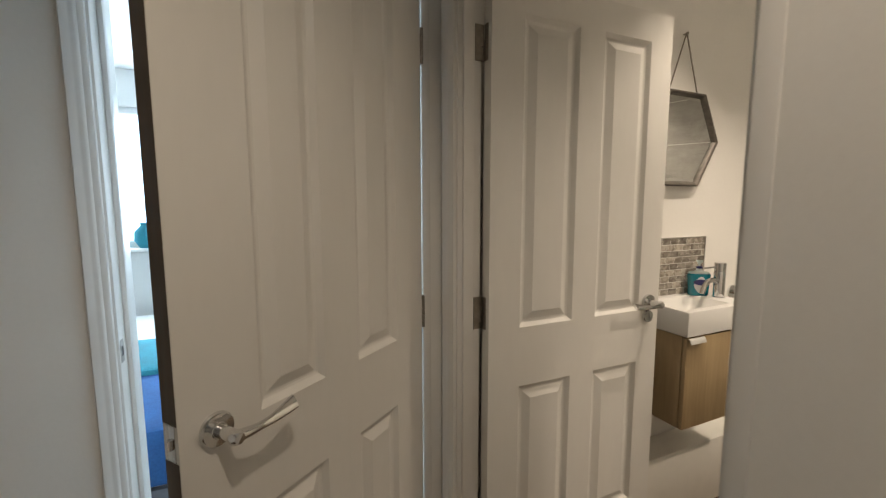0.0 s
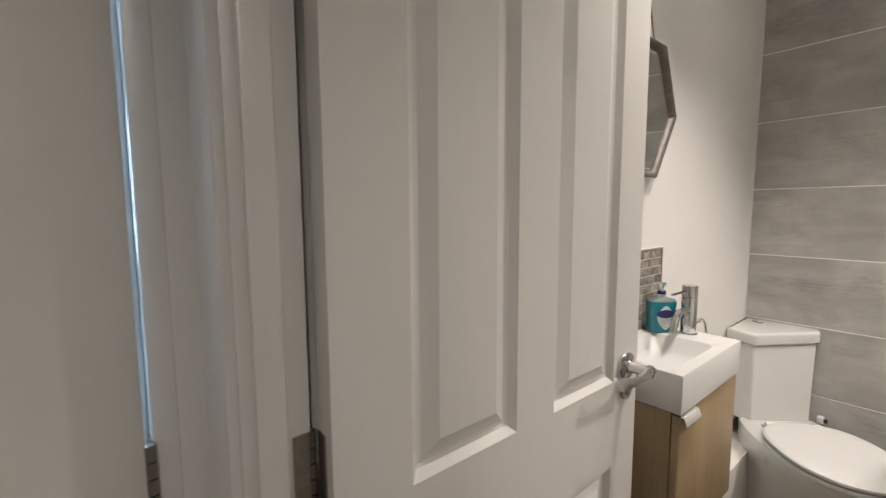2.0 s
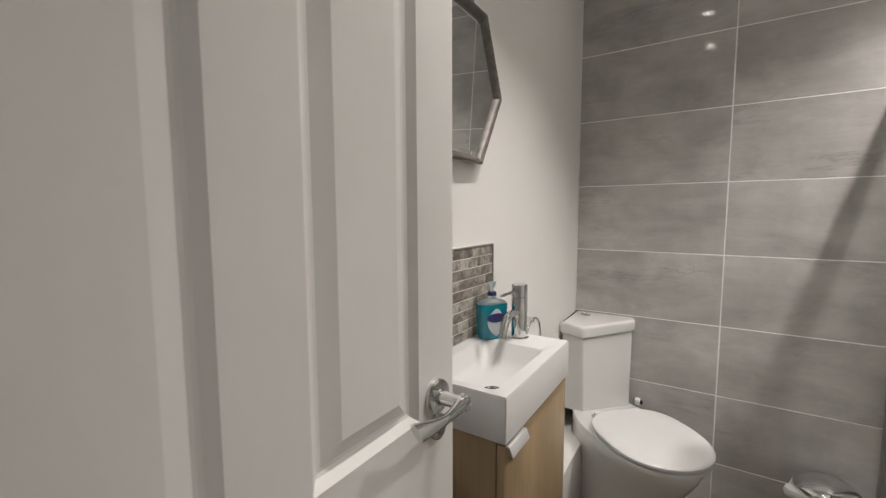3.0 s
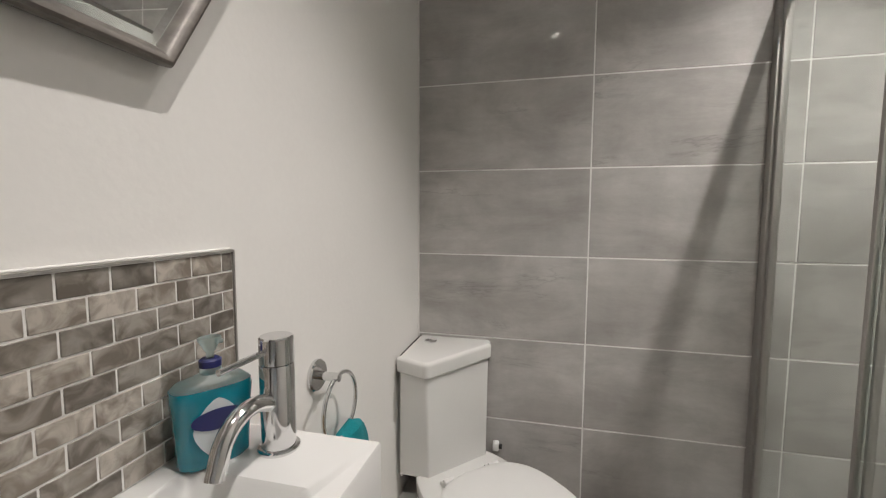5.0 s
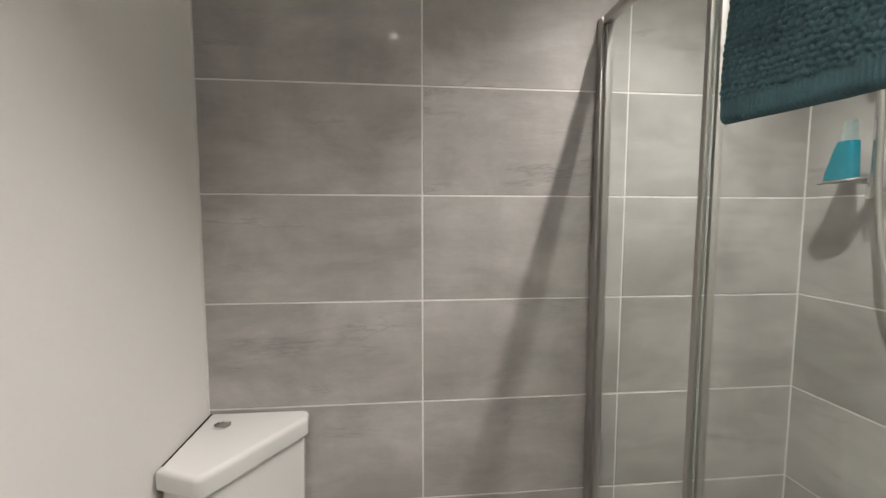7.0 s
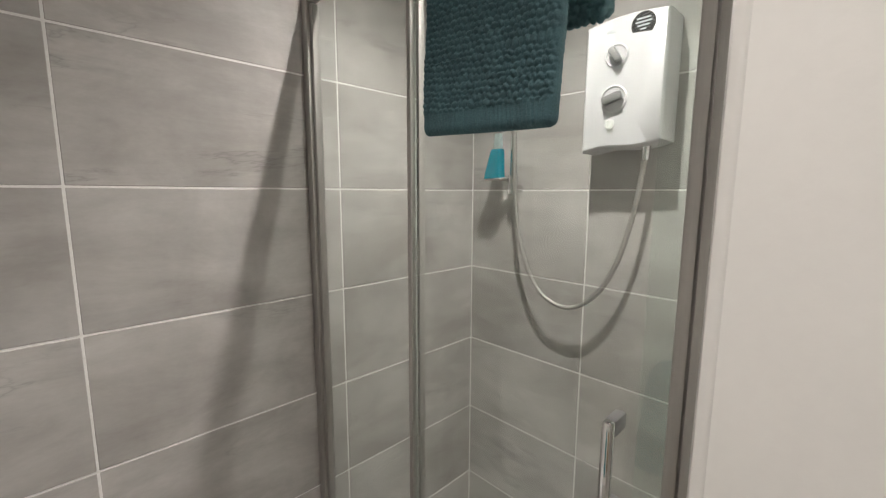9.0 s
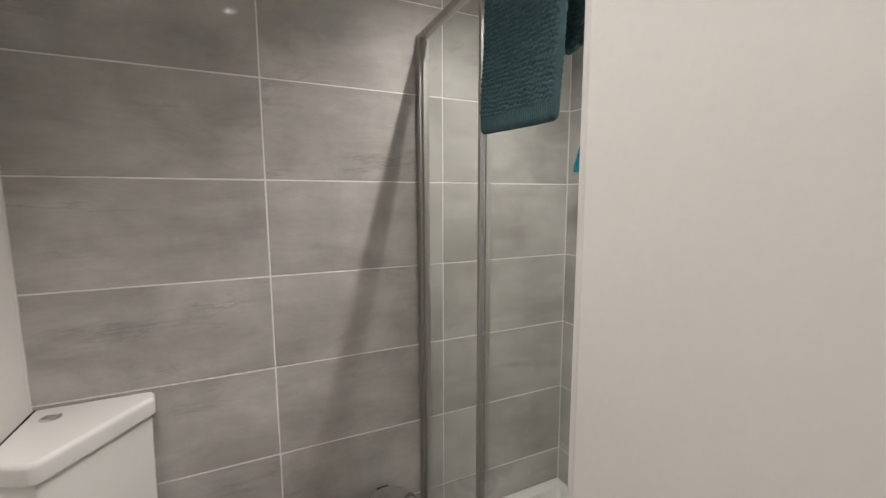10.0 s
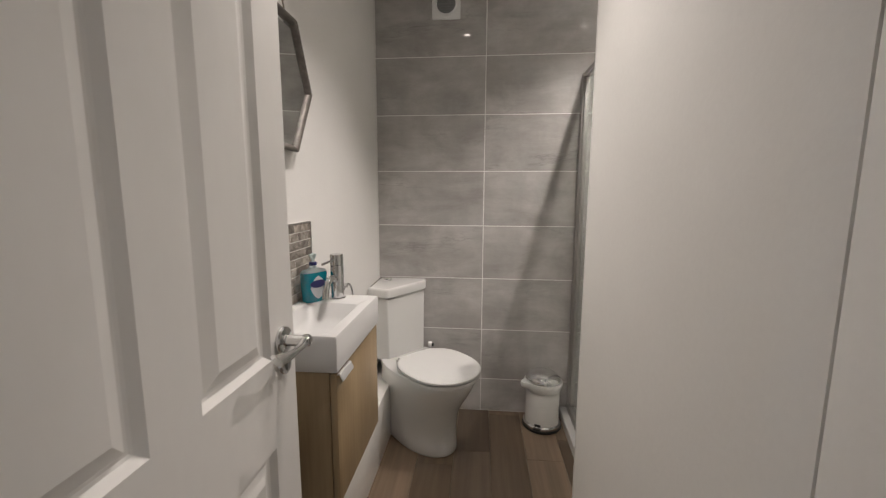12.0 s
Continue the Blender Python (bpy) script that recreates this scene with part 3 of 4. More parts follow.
fan = thing("extractor_fan", (E, 0.846, 2.195), "white square extractor fan with a round grey intake on tiles", "extractor fan")
part("cover", merge(solid((E - 0.012, E, 0.771, 0.921, 2.195, 2.345), bevel=0.004), lathe([(0.056, 0.0), (0.056, -0.010), (0.050, -0.010), (0.050, 0.0)], (E - 0.012, 0.846, 2.270), "x", 40)), PLASTIC, fan)
part("intake", lathe([(0, 0), (0.049, 0), (0.049, -0.003), (0, -0.003)], (E - 0.012, 0.846, 2.270), "x", 32), GREYPL, fan)
for k in range(-3, 4):
    hw = math.sqrt(0.048 ** 2 - (0.013 * k) ** 2)
    part("slat", solid((E - 0.019, E - 0.0155, 0.846 - hw, 0.846 + hw, 2.270 + 0.013 * k - 0.002, 2.270 + 0.013 * k + 0.002)), GREYPL, fan)


def downlight(x, y):
    d = thing("downlight", (x, y, CEIL), "small recessed white ceiling downlight, lit", "downlight", group="ceiling downlights")
    part("bezel", lathe([(0.026, 0.0), (0.042, 0.0), (0.042, -0.003), (0.038, -0.007), (0.028, -0.007), (0.026, 0.0)], (x, y, CEIL), "z", 36), PLASTIC, d)
    part("lens", lathe([(0, -0.001), (0.0255, -0.001), (0.0255, -0.006), (0.020, -0.0095), (0, -0.011)], (x, y, CEIL), "z", 24), LAMPGLOW, d, "glowing lamp face")


# The last fixture is invented too, to house the added hall fill.
for x, y in LAMPS + [HALL_FILL]:
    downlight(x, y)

structure("trim", prism([(1.8335, 0.3221), (1.835, 0.3236), (1.838, 0.3244), (1.843, 0.3230), (1.8455, 0.318), (1.848, 0.29), (1.8462, 0.29), (1.8436, 0.317), (1.838, 0.3227)], -0.006, CEIL - 0.001), TRIM, "narrow white plastic corner bead on the partition end", "trim")

bead = [(E - 0.002 + 0.0006 * math.sin(k * 1.7), N - 0.002 + 0.0006 * math.cos(k * 2.3), 0.30 + (CEIL - 0.301) * k / 40) for k in range(41)]
structure("sealant", tube(bead, 0.0032, 8), TRIM, "uneven white sealant bead in the tiled corner", "sealant")

# ---- toilet ----
toilet = thing("toilet", (2.69, 1.05, 0), "white ceramic close-coupled corner toilet with closed lid", "toilet", turn=224)


def egg(x0, x1, hw, z, n=48, back=2.8, front=2.1):
    """An outline flatter at the back than at the front."""
    c, L = (x0 + x1) / 2, (x1 - x0) / 2
    ring = []
    for i in range(n):
        a = 2 * math.pi * i / n
        ca, sa = math.cos(a), math.sin(a)
        p = front if ca > 0 else back
        ring.append((c + L * math.copysign(abs(ca) ** (2 / p), ca), hw * math.copysign(abs(sa) ** (2 / p), sa), z))
    return ring


part("pan", loft([egg(-0.10, 0.385, 0.136, 0, back=4), egg(-0.10, 0.392, 0.140, 0.012, back=4), egg(-0.10, 0.388, 0.138, 0.05, back=4), egg(-0.10, 0.382, 0.138, 0.12, back=4), egg(-0.10, 0.396, 0.143, 0.20, back=3.6), egg(-0.10, 0.425, 0.151, 0.26, back=3.4),
                  egg(-0.10, 0.460, 0.161, 0.31, back=3.2), egg(-0.10, 0.488, 0.170, 0.355), egg(-0.10, 0.503, 0.176, 0.388), egg(-0.095, 0.500, 0.174, 0.401), egg(-0.09, 0.49, 0.165, 0.407)]), CERAMIC, toilet, local=True)
part("seat", loft([egg(0.105, 0.507, 0.179, 0.408), egg(0.10, 0.514, 0.185, 0.412), egg(0.10, 0.514, 0.185, 0.424), egg(0.106, 0.508, 0.180, 0.428)]), SEATPL, toilet, "white plastic seat ring", local=True)
part("lid", loft([egg(0.106, 0.510, 0.181, 0.431), egg(0.100, 0.517, 0.187, 0.435), egg(0.100, 0.517, 0.187, 0.443), egg(0.104, 0.513, 0.183, 0.447), egg(0.112, 0.504, 0.175, 0.4490), egg(0.16, 0.44, 0.12, 0.4498), egg(0.24, 0.36, 0.05, 0.450)]), SEATPL, toilet, "closed white plastic lid", local=True)
for y in (-0.085, 0.085):
    part("seat_hinge", merge(solid((0.060, 0.112, y - 0.016, y + 0.016, 0.407, 0.420), bevel=0.004), lathe([(0, -0.018), (0.009, -0.018), (0.009, 0.018), (0, 0.018)], (0.092, y, 0.430), "y", 16)), SEATPL, toilet, local=True)


def cistern_ring(g, z, low=0.0, r=0.022, n=6):
    """The cistern's round-cornered outline in the corner, drawn in by g, and slimmer towards its foot by low."""
    pts = [Vector(p) for p in ((2.848, 1.228), (2.592, 1.228), (2.545 + 0.035 * low, 1.116), (2.795 - 0.022 * low, 0.950), (2.848 - 0.02 * low, 0.956))]
    ring = []
    for k, p in enumerate(pts):
        u, v = (pts[k - 1] - p).normalized(), (pts[(k + 1) % 5] - p).normalized()
        half = u.angle(v) / 2
        rad = 0.006 if k in (0, 1) else r
        mid = (u + v).normalized()
        c = p + mid * (rad / math.sin(half))
        a, b = p + u * (rad / math.tan(half)) - c, p + v * (rad / math.tan(half)) - c
        for i in range(n):
            d = a.lerp(b, i / (n - 1)).normalized()
            q = c + d * (rad - g)
            ring.append((q.x, q.y, z))
    return ring


def to_local(bm, ob):
    return moved(bm, (Matrix.Translation(ob.location) @ ob.rotation_euler.to_matrix().to_4x4()).inverted())


def rounded(g, z0, z1, r0, r1, low0=0.0):
    """Rings of a body with rounded foot and top."""
    rs = [cistern_ring(g + r0 * (1 - math.sin(a)), z0 + r0 * (1 - math.cos(a)), low0) for a in [math.pi / 2 * k / 4 for k in range(5)]]
    rs += [cistern_ring(g + r1 * (1 - math.cos(a)), z1 - r1 * (1 - math.sin(a))) for a in [math.pi / 2 * k / 6 for k in range(7)]]
    return rs


cistern = part("cistern", to_local(loft(rounded(0.011, 0.40, 0.747, 0.006, 0.002, 1.2)), toilet), CERAMIC, toilet, local=True)
lid = part("cistern_lid", to_local(loft(rounded(0.0, 0.749, 0.800, 0.007, 0.013)), toilet), CERAMIC, cistern, local=True)
part("flush_button", to_local(lathe([(0, -0.002), (0.022, -0.002), (0.022, 0.003), (0.018, 0.005), (0.0165, 0.002), (0, 0.0015)], (2.77, 1.163, 0.800), "z", 32), toilet), CHROME, cistern, "chrome push button", local=True)

valve = thing("isolating_valve", (2.845, 0.935, 0.40), "small white valve body on the tiles behind the toilet", "valve")
part("body", solid((2.822, 2.853, 0.922, 0.944, 0.392, 0.420), bevel=0.004), PLASTIC, valve)
part("tap_screw", lathe([(0, 0), (0.009, 0), (0.009, -0.012), (0, -0.012)], (2.836, 0.922, 0.406), "y", 16), BLACK, valve)

# ---- basin unit ----
BX0, BX1, BY = 1.485, 1.890, 0.993
unit = thing("vanity_unit", (BX0 + 0.008, BY + 0.01, 0.485), "pale oak-effect wall-hung vanity cupboard under the basin", "cabinet")
part("carcass", solid((BX0 + 0.006, BX1 - 0.006, BY + 0.024, N, 0.485, 0.846), bevel=0.001), OAK, unit)
vdoor = part("door", solid((BX0 + 0.006, BX1 - 0.006, BY + 0.005, BY + 0.022, 0.485, 0.842), bevel=0.0015), OAK, unit, "pale oak-effect cupboard door")
part("handle", merge(solid((BX0 + 0.010, BX0 + 0.095, BY - 0.004, BY + 0.0045, 0.8395, 0.843), bevel=0.001), moved(solid((BX0 + 0.010, BX0 + 0.095, -0.0015, 0.0015, -0.019, 0.002), bevel=0.0008), pose(0, BY - 0.003, 0.841, -22, 0, 0))), plain("pale_aluminium", (0.75, 0.75, 0.74), 0.45, 0.6, grain=0.03, bump=0), vdoor, "slim aluminium tab pull")

basin = thing("basin", (BX0, BY, 0.848), "slim rectangular white cast basin with a sloping bowl", "basin")
Z0, Z1 = 0.848, 0.943


def rect(x0, x1, y0, y1, z, r=0.012, n=5):
    ring = []
    for cx, cy, a0 in ((x1 - r, y1 - r, 0), (x0 + r, y1 - r, 90), (x0 + r, y0 + r, 180), (x1 - r, y0 + r, 270)):
        for k in range(n):
            a = radians(a0 + 90 * k / (n - 1))
            ring.append((cx + r * math.cos(a), cy + r * math.sin(a), z))
    return ring


rings = [rect(BX0 + 0.004, BX1 - 0.004, BY + 0.004, N - 0.002, Z0, 0.002), rect(BX0, BX1, BY, N - 0.002, Z0 + 0.003, 0.003), rect(BX0, BX1, BY, N - 0.002, Z1 - 0.003, 0.003), rect(BX0 + 0.002, BX1 - 0.002, BY + 0.002, N - 0.002, Z1, 0.003),
         rect(1.504, 1.782, 1.024, 1.196, Z1, 0.016), rect(1.508, 1.778, 1.028, 1.192, Z1 - 0.004, 0.016), rect(1.514, 1.758, 1.036, 1.180, Z1 - 0.036, 0.02), rect(1.520, 1.738, 1.042, 1.168, Z1 - 0.050, 0.026), rect(1.54, 1.70, 1.055, 1.14, Z1 - 0.058, 0.03), rect(1.58, 1.65, 1.065, 1.105, Z1 - 0.060, 0.018)]
part("bowl", loft(rings), RESIN, basin)
part("waste", merge(lathe([(0.023, -0.002), (0.024, 0.001), (0.021, 0.0015), (0.018, -0.002), (0.018, -0.004)], (1.615, 1.085, Z1 - 0.057), "z", 32)), CHROME, basin, "chrome waste ring")
# Solid black disc: the darkness inside the waste hole, put in as colour.
part("waste_dark", lathe([(0, 0.0), (0.0175, 0.0), (0.015, 0.0025), (0, 0.003)], (1.615, 1.085, Z1 - 0.0595), "z", 28), BLACK, basin, "black disc standing for the dark of the open waste")

TX, TY = 1.846, 1.118
tap = thing("basin_tap", (TX, TY, Z1), "polished chrome monobloc basin tap with a straight lever", "tap")
part("base", lathe([(0, 0), (0.0265, 0), (0.0265, 0.003), (0.0235, 0.005), (0, 0.005)], (TX, TY, Z1), "z", 36), CHROME, tap)
part("body", lathe([(0, 0.005), (0.0215, 0.005), (0.0215, 0.112), (0.0205, 0.1135), (0, 0.1135)], (TX, TY, Z1), "z", 36), CHROME, tap)
cap = part("cap", lathe([(0, 0.115), (0.0215, 0.115), (0.0215, 0.147), (0.0195, 0.149), (0, 0.149)], (TX, TY, Z1), "z", 36), CHROME, tap)
part("lever", tube([(TX - 0.012, TY + 0.006, Z1 + 0.131), (TX - 0.078, TY + 0.018, Z1 + 0.127)], 0.0040, 14), CHROME, cap, "thin chrome lever")
part("spout", tube([(TX - 0.006, TY, Z1 + 0.062), (TX - 0.050, TY, Z1 + 0.082), (TX - 0.092, TY, Z1 + 0.066), (TX - 0.108, TY, Z1 + 0.024)], 0.0105, 18, smooth=3), CHROME, tap, "curved chrome spout")

soap = thing("soap_bottle", (1.806, 1.182, Z1), "turquoise liquid hand soap bottle with a clear pump", "soap bottle", turn=-31)


def oval(w, d, z, n=32, p=3.0):
    return [(w * math.copysign(abs(math.cos(2 * math.pi * i / n)) ** (2 / p), math.cos(2 * math.pi * i / n)), d * math.copysign(abs(math.sin(2 * math.pi * i / n)) ** (2 / p), math.sin(2 * math.pi * i / n)), z) for i in range(n)]


body = part("body", loft([oval(0.036, 0.019, 0.0), oval(0.040, 0.022, 0.004), oval(0.0415, 0.0225, 0.03), oval(0.044, 0.0235, 0.07), oval(0.046, 0.0235, 0.088), oval(0.0445, 0.0228, 0.096)]), SOAP, soap, "turquoise soap in the bottle", local=True)
part("shoulder", loft([oval(0.044, 0.0226, 0.0962), oval(0.038, 0.0205, 0.102), oval(0.020, 0.015, 0.106), oval(0.012, 0.012, 0.110, p=2), oval(0.012, 0.012, 0.118, p=2)]), CLEARPL, soap, local=True)
part("collar", lathe([(0, 0), (0.0125, 0), (0.0125, 0.008), (0.010, 0.010), (0, 0.010)], (0, 0, 0.118), "z", 24), NAVY, soap, "navy pump collar", local=True)
pump = part("pump", merge(lathe([(0, 0), (0.0045, 0), (0.0045, 0.010), (0, 0.010)], (0, 0, 0.128), "z", 16), loft([oval(0.006, 0.006, 0.137, p=2), oval(0.009, 0.008, 0.143, p=2), oval(0.0135, 0.010, 0.151, p=2), oval(0.013, 0.0095, 0.154, p=2)])), CLEARPL, soap, "clear pump head", local=True)
part("nozzle", tube([(0.006, 0.002, 0.147), (0.016, 0.008, 0.144)], 0.003, 10), CLEARPL, pump, local=True)


def badge(w, h, z, y, mat, name, label, kite=False):
    """A thin sticker on the bottle's curved front."""
    ring = []
    for i in range(40):
        a = 2 * math.pi * i / 40
        p = 1.5 if kite else 2
        ring.append((w * math.copysign(abs(math.cos(a)) ** (2 / p), math.cos(a)), z + h * math.copysign(abs(math.sin(a)) ** (2 / p), math.sin(a))))
    part(name, loft([[(x, y + 3.2 * x * x, z2) for x, z2 in ring], [(x, y - 0.0009 + 3.2 * x * x, z2) for x, z2 in ring]]), mat, body, label, local=True)


badge(0.027, 0.037, 0.048, -0.0240, LABEL, "label", "silver label", True)
badge(0.029, 0.0125, 0.060, -0.0252, NAVY, "label_oval", "navy oval on the label")

# mosaic upstand behind the basin
SX0, SX1, SZ0, SZ1 = 1.487, 1.900, Z1 + 0.001, 1.192
splash = thing("splashback", (SX0, N, SZ0), "grey marble brick mosaic splashback behind the basin", "splashback")
part("grout_bed", solid((SX0, SX1, N - 0.0075, N, SZ0, SZ1)), plain("mosaic_grout", (0.74, 0.73, 0.70), 0.9, grain=0.08, scale=150, bump=0.03), splash)
part("edge_trim", merge(solid((SX0, SX1 + 0.003, N - 0.0105, N, SZ1, SZ1 + 0.003)), solid((SX1, SX1 + 0.003, N - 0.0105, N, SZ0, SZ1))), BRUSHED, splash, "thin metal edge trim")

part("sealant", tube([(SX0, N - 0.003, SZ1 + 0.0045), (SX1 + 0.003, N - 0.003, SZ1 + 0.0045)], 0.0016, 8), WALL, splash, "white sealant bead")

# ---- mirror ----
MX, MZ, MS = 1.690, 1.607, 0.221
mirror = thing("mirror", (MX, N, MZ - 0.1925), "hexagonal mirror in a weathered grey-brown tray frame on a cord", "mirror")


def hexa(s, y):
    return [(MX + s * math.cos(radians(60 * k)), y, MZ + s * math.sin(radians(60 * k))) for k in range(6)]


fr = loft([hexa(MS - 0.004, N - 0.002), hexa(MS - 0.001, N - 0.013), hexa(MS, N - 0.019), hexa(MS - 0.002, N - 0.0235), hexa(MS - 0.006, N - 0.0255), hexa(MS - 0.011, N - 0.0245), hexa(MS - 0.016, N - 0.020), hexa(MS - 0.024, N - 0.011), hexa(MS - 0.024, N - 0.002)], caps=False)
part("frame", fr, FRAMEWOOD, mirror)
part("glass", loft([hexa(MS - 0.020, N - 0.004), hexa(MS - 0.020, N - 0.011), hexa(MS - 0.036, N - 0.0125)]), MIRROR, mirror, "bevelled mirror glass", sharp=1)
mirror.rotation_euler = (radians(1.8), 0, radians(1.0))
mirror.location.y -= 0.004
cord = thing("hanging_cord", (MX, N, 1.80), "thin grey cord over a wall nail above the mirror", "cord")
for s in (-1, 1):
    part("strand", tube([(MX, N - 0.014, 2.034), (MX + s * 0.088, N - 0.014, MZ + 0.185)], 0.0025, 8), CORD, cord)
part("nail", lathe([(0, 0), (0.003, 0), (0.003, -0.018), (0.006, -0.018), (0.006, -0.020), (0, -0.020)], (MX, N, 2.030), "y", 12), STEEL, cord)

# ---- towel ring with flannel ----
ring_t = thing("towel_ring", (2.128, N, 0.90), "chrome towel ring on a round wall plate", "towel ring")
part("plate", lathe([(0, 0), (0.033, 0), (0.033, -0.006), (0.030, -0.009), (0, -0.009)], (2.130, N, 0.918), "y", 36), CHROME, ring_t)
part("arm", lathe([(0, 0), (0.009, 0), (0.009, -0.046), (0, -0.047)], (2.130, N - 0.008, 0.918), "y", 24), CHROME, ring_t)
RC = (2.150, N - 0.045, 0.848)
part("hoop", tube([(RC[0] + 0.070 * math.cos(radians(106 - 9 * k)), RC[1], RC[2] + 0.070 * math.sin(radians(106 - 9 * k))) for k in range(41)], 0.0045, 12), CHROME, ring_t, "chrome hoop")
fl = []
for i in range(26):
    u = i / 25
    row = []
    for k in range(28):
        a = 2 * math.pi * k / 28
        v = min(1, (u + 0.002) / 0.21)
        wx = 0.078 * math.sqrt(1 - (1 - v) ** 2) * (1 + 0.16 * u + 0.05 * math.sin(7 * u))
        dy = (0.020 + 0.004 * math.sin(3 * a + 5 * u)) * min(1, math.sqrt(u * 18) + 0.1)
        row.append((2.188 + 0.045 * u + wx * math.cos(a), RC[1] + dy * math.sin(a), 0.802 - 0.475 * u - 0.006 * abs(math.cos(a)) * (1 - u)))
    fl.append(row)
tagged(new("flannel", to_mesh("flannel", loft(fl), FLANNEL)), "bright teal flannel hanging through the towel ring", "flannel")

# ---- shower ----
tray = thing("shower_tray", (1.864, S, 0), "low white shower tray with a raised rim", "shower tray")
rings = [rect(1.862, E - 0.001, S + 0.001, 0.172, 0.0, 0.01), rect(1.862, E - 0.001, S + 0.001, 0.172, 0.045, 0.01), rect(1.866, E - 0.004, S + 0.004, 0.168, 0.05, 0.01), rect(1.92, E - 0.055, S + 0.055, 0.105, 0.05, 0.03), rect(1.935, E - 0.07, S + 0.07, 0.09, 0.032, 0.04), rect(2.2, 2.5, -0.35, -0.05, 0.028, 0.05)]
part("basin", loft(rings), RESIN, tray)
part("waste", lathe([(0, 0.0), (0.045, 0.0), (0.043, 0.004), (0, 0.005)], (2.36, -0.2, 0.028), "z", 32), CHROME, tray, "chrome waste cover")

GY = 0.113
encl = thing("shower_enclosure", (1.866, GY, 0.05), "framed clear glass shower enclosure with a sliding door", "shower enclosure")
part("wall_post", merge(solid((E - 0.030, E - 0.001, GY - 0.018, GY + 0.018, 0.05, 1.905), bevel=0.002), solid((E - 0.046, E - 0.030, GY - 0.010, GY + 0.010, 0.09, 1.88), bevel=0.002)), BRUSHED, encl)
part("wall_post", solid((1.866, 1.896, GY - 0.018, GY + 0.018, 0.05, 1.905), bevel=0.002), BRUSHED, encl)
part("top_rail", solid((1.866, E - 0.001, GY - 0.011, GY + 0.013, 1.886, 1.909), bevel=0.003), BRUSHED, encl)
part("bottom_rail", merge(solid((1.892, E - 0.030, GY - 0.021, GY + 0.021, 0.05, 0.068), bevel=0.003), solid((1.892, E - 0.030, GY + 0.010, GY + 0.021, 0.068, 0.088), bevel=0.002)), BRUSHED, encl)
fixed = part("fixed_panel", solid((2.411, E - 0.040, GY - 0.010, GY - 0.004, 0.07, 1.88)), GLASS, encl, "clear fixed glass panel")
part("panel_edge", solid((2.402, 2.411, GY - 0.015, GY + 0.001, 0.068, 1.88), bevel=0.002), BRUSHED, fixed)
slide = part("sliding_panel", solid((1.913, 2.412, GY + 0.006, GY + 0.012, 0.075, 1.88)), GLASS, encl, "clear sliding glass door")
part("panel_edge", merge(solid((2.412, 2.424, GY + 0.003, GY + 0.015, 0.072, 1.88), bevel=0.002), solid((2.4235, 2.425, GY + 0.005, GY + 0.013, 0.072, 1.88))), BRUSHED, slide)
part("panel_edge", solid((1.899, 1.915, GY + 0.001, GY + 0.017, 0.072, 1.88), bevel=0.002), BRUSHED, slide)
part("seal", solid((1.9155, 1.950, GY + 0.0130, GY + 0.0145, 0.075, 1.88)), GLASS, slide, "clear plastic seal strip")
HX = 1.972
bar = part("pull_handle", solid((HX - 0.0075, HX + 0.0075, GY + 0.046, GY + 0.060, 0.955, 1.108), bevel=0.005, segs=3), CHROME, slide, "chrome bar pull handle")
for z in (0.968, 1.095):
    part("standoff", solid((HX - 0.0075, HX + 0.0075, GY + 0.0125, GY + 0.0475, z - 0.012, z + 0.012), bevel=0.003), GREYPL, bar, "dark grey standoff")

heater = thing("electric_shower", (2.26, S, 1.51), "white electric shower unit with two grey dials", "shower unit")
UX0, UX1, UY = 2.140, 2.352, S + 0.102
prof = []
for i in range(25):
    u = i / 24
    x = UX0 + (UX1 - UX0) * u
    prof.append((x, 1.512 + 0.022 * (1 - u) ** 1.3 - 0.006 * math.sin(u * math.pi * 2)))
top = [(UX1 - (UX1 - UX0) * i / 12, 1.852 - 0.010 * math.sin(math.pi * i / 12) * -1 - 0.004) for i in range(13)]
outline = prof + top
case = loft([[(x, S + 0.001, z) for x, z in outline], [(x, UY - 0.012, z) for x, z in outline]])
cx, cz = (UX0 + UX1) / 2, 1.682
front = loft([[(x, UY - 0.012, z) for x, z in outline], [(x + (cx - x) * 0.012, UY - 0.005, z + (cz - z) * 0.008) for x, z in outline], [(x + (cx - x) * 0.06, UY, z + (cz - z) * 0.04) for x, z in outline], [(x + (cx - x) * 0.5, UY + 0.004, z + (cz - z) * 0.5) for x, z in outline]])
part("case", merge(case, front), HEATERPL, heater)


def dial(x, z, r, turn):
    ring_d = part("dial_surround", lathe([(r + 0.010, -0.001), (r + 0.010, 0.004), (r + 0.006, 0.007), (r + 0.003, 0.004), (0, 0.004)], (x, UY + 0.002, z), "y", 36), HEATERPL, heater)
    k = solid((-r, r, -0.002, 0.019, -r * 0.42, r * 0.42), bevel=0.004)
    part("dial", moved(k, pose(x, UY + 0.008, z, 0, turn, 0)), GREYPL, ring_d, "grey grip of the dial")


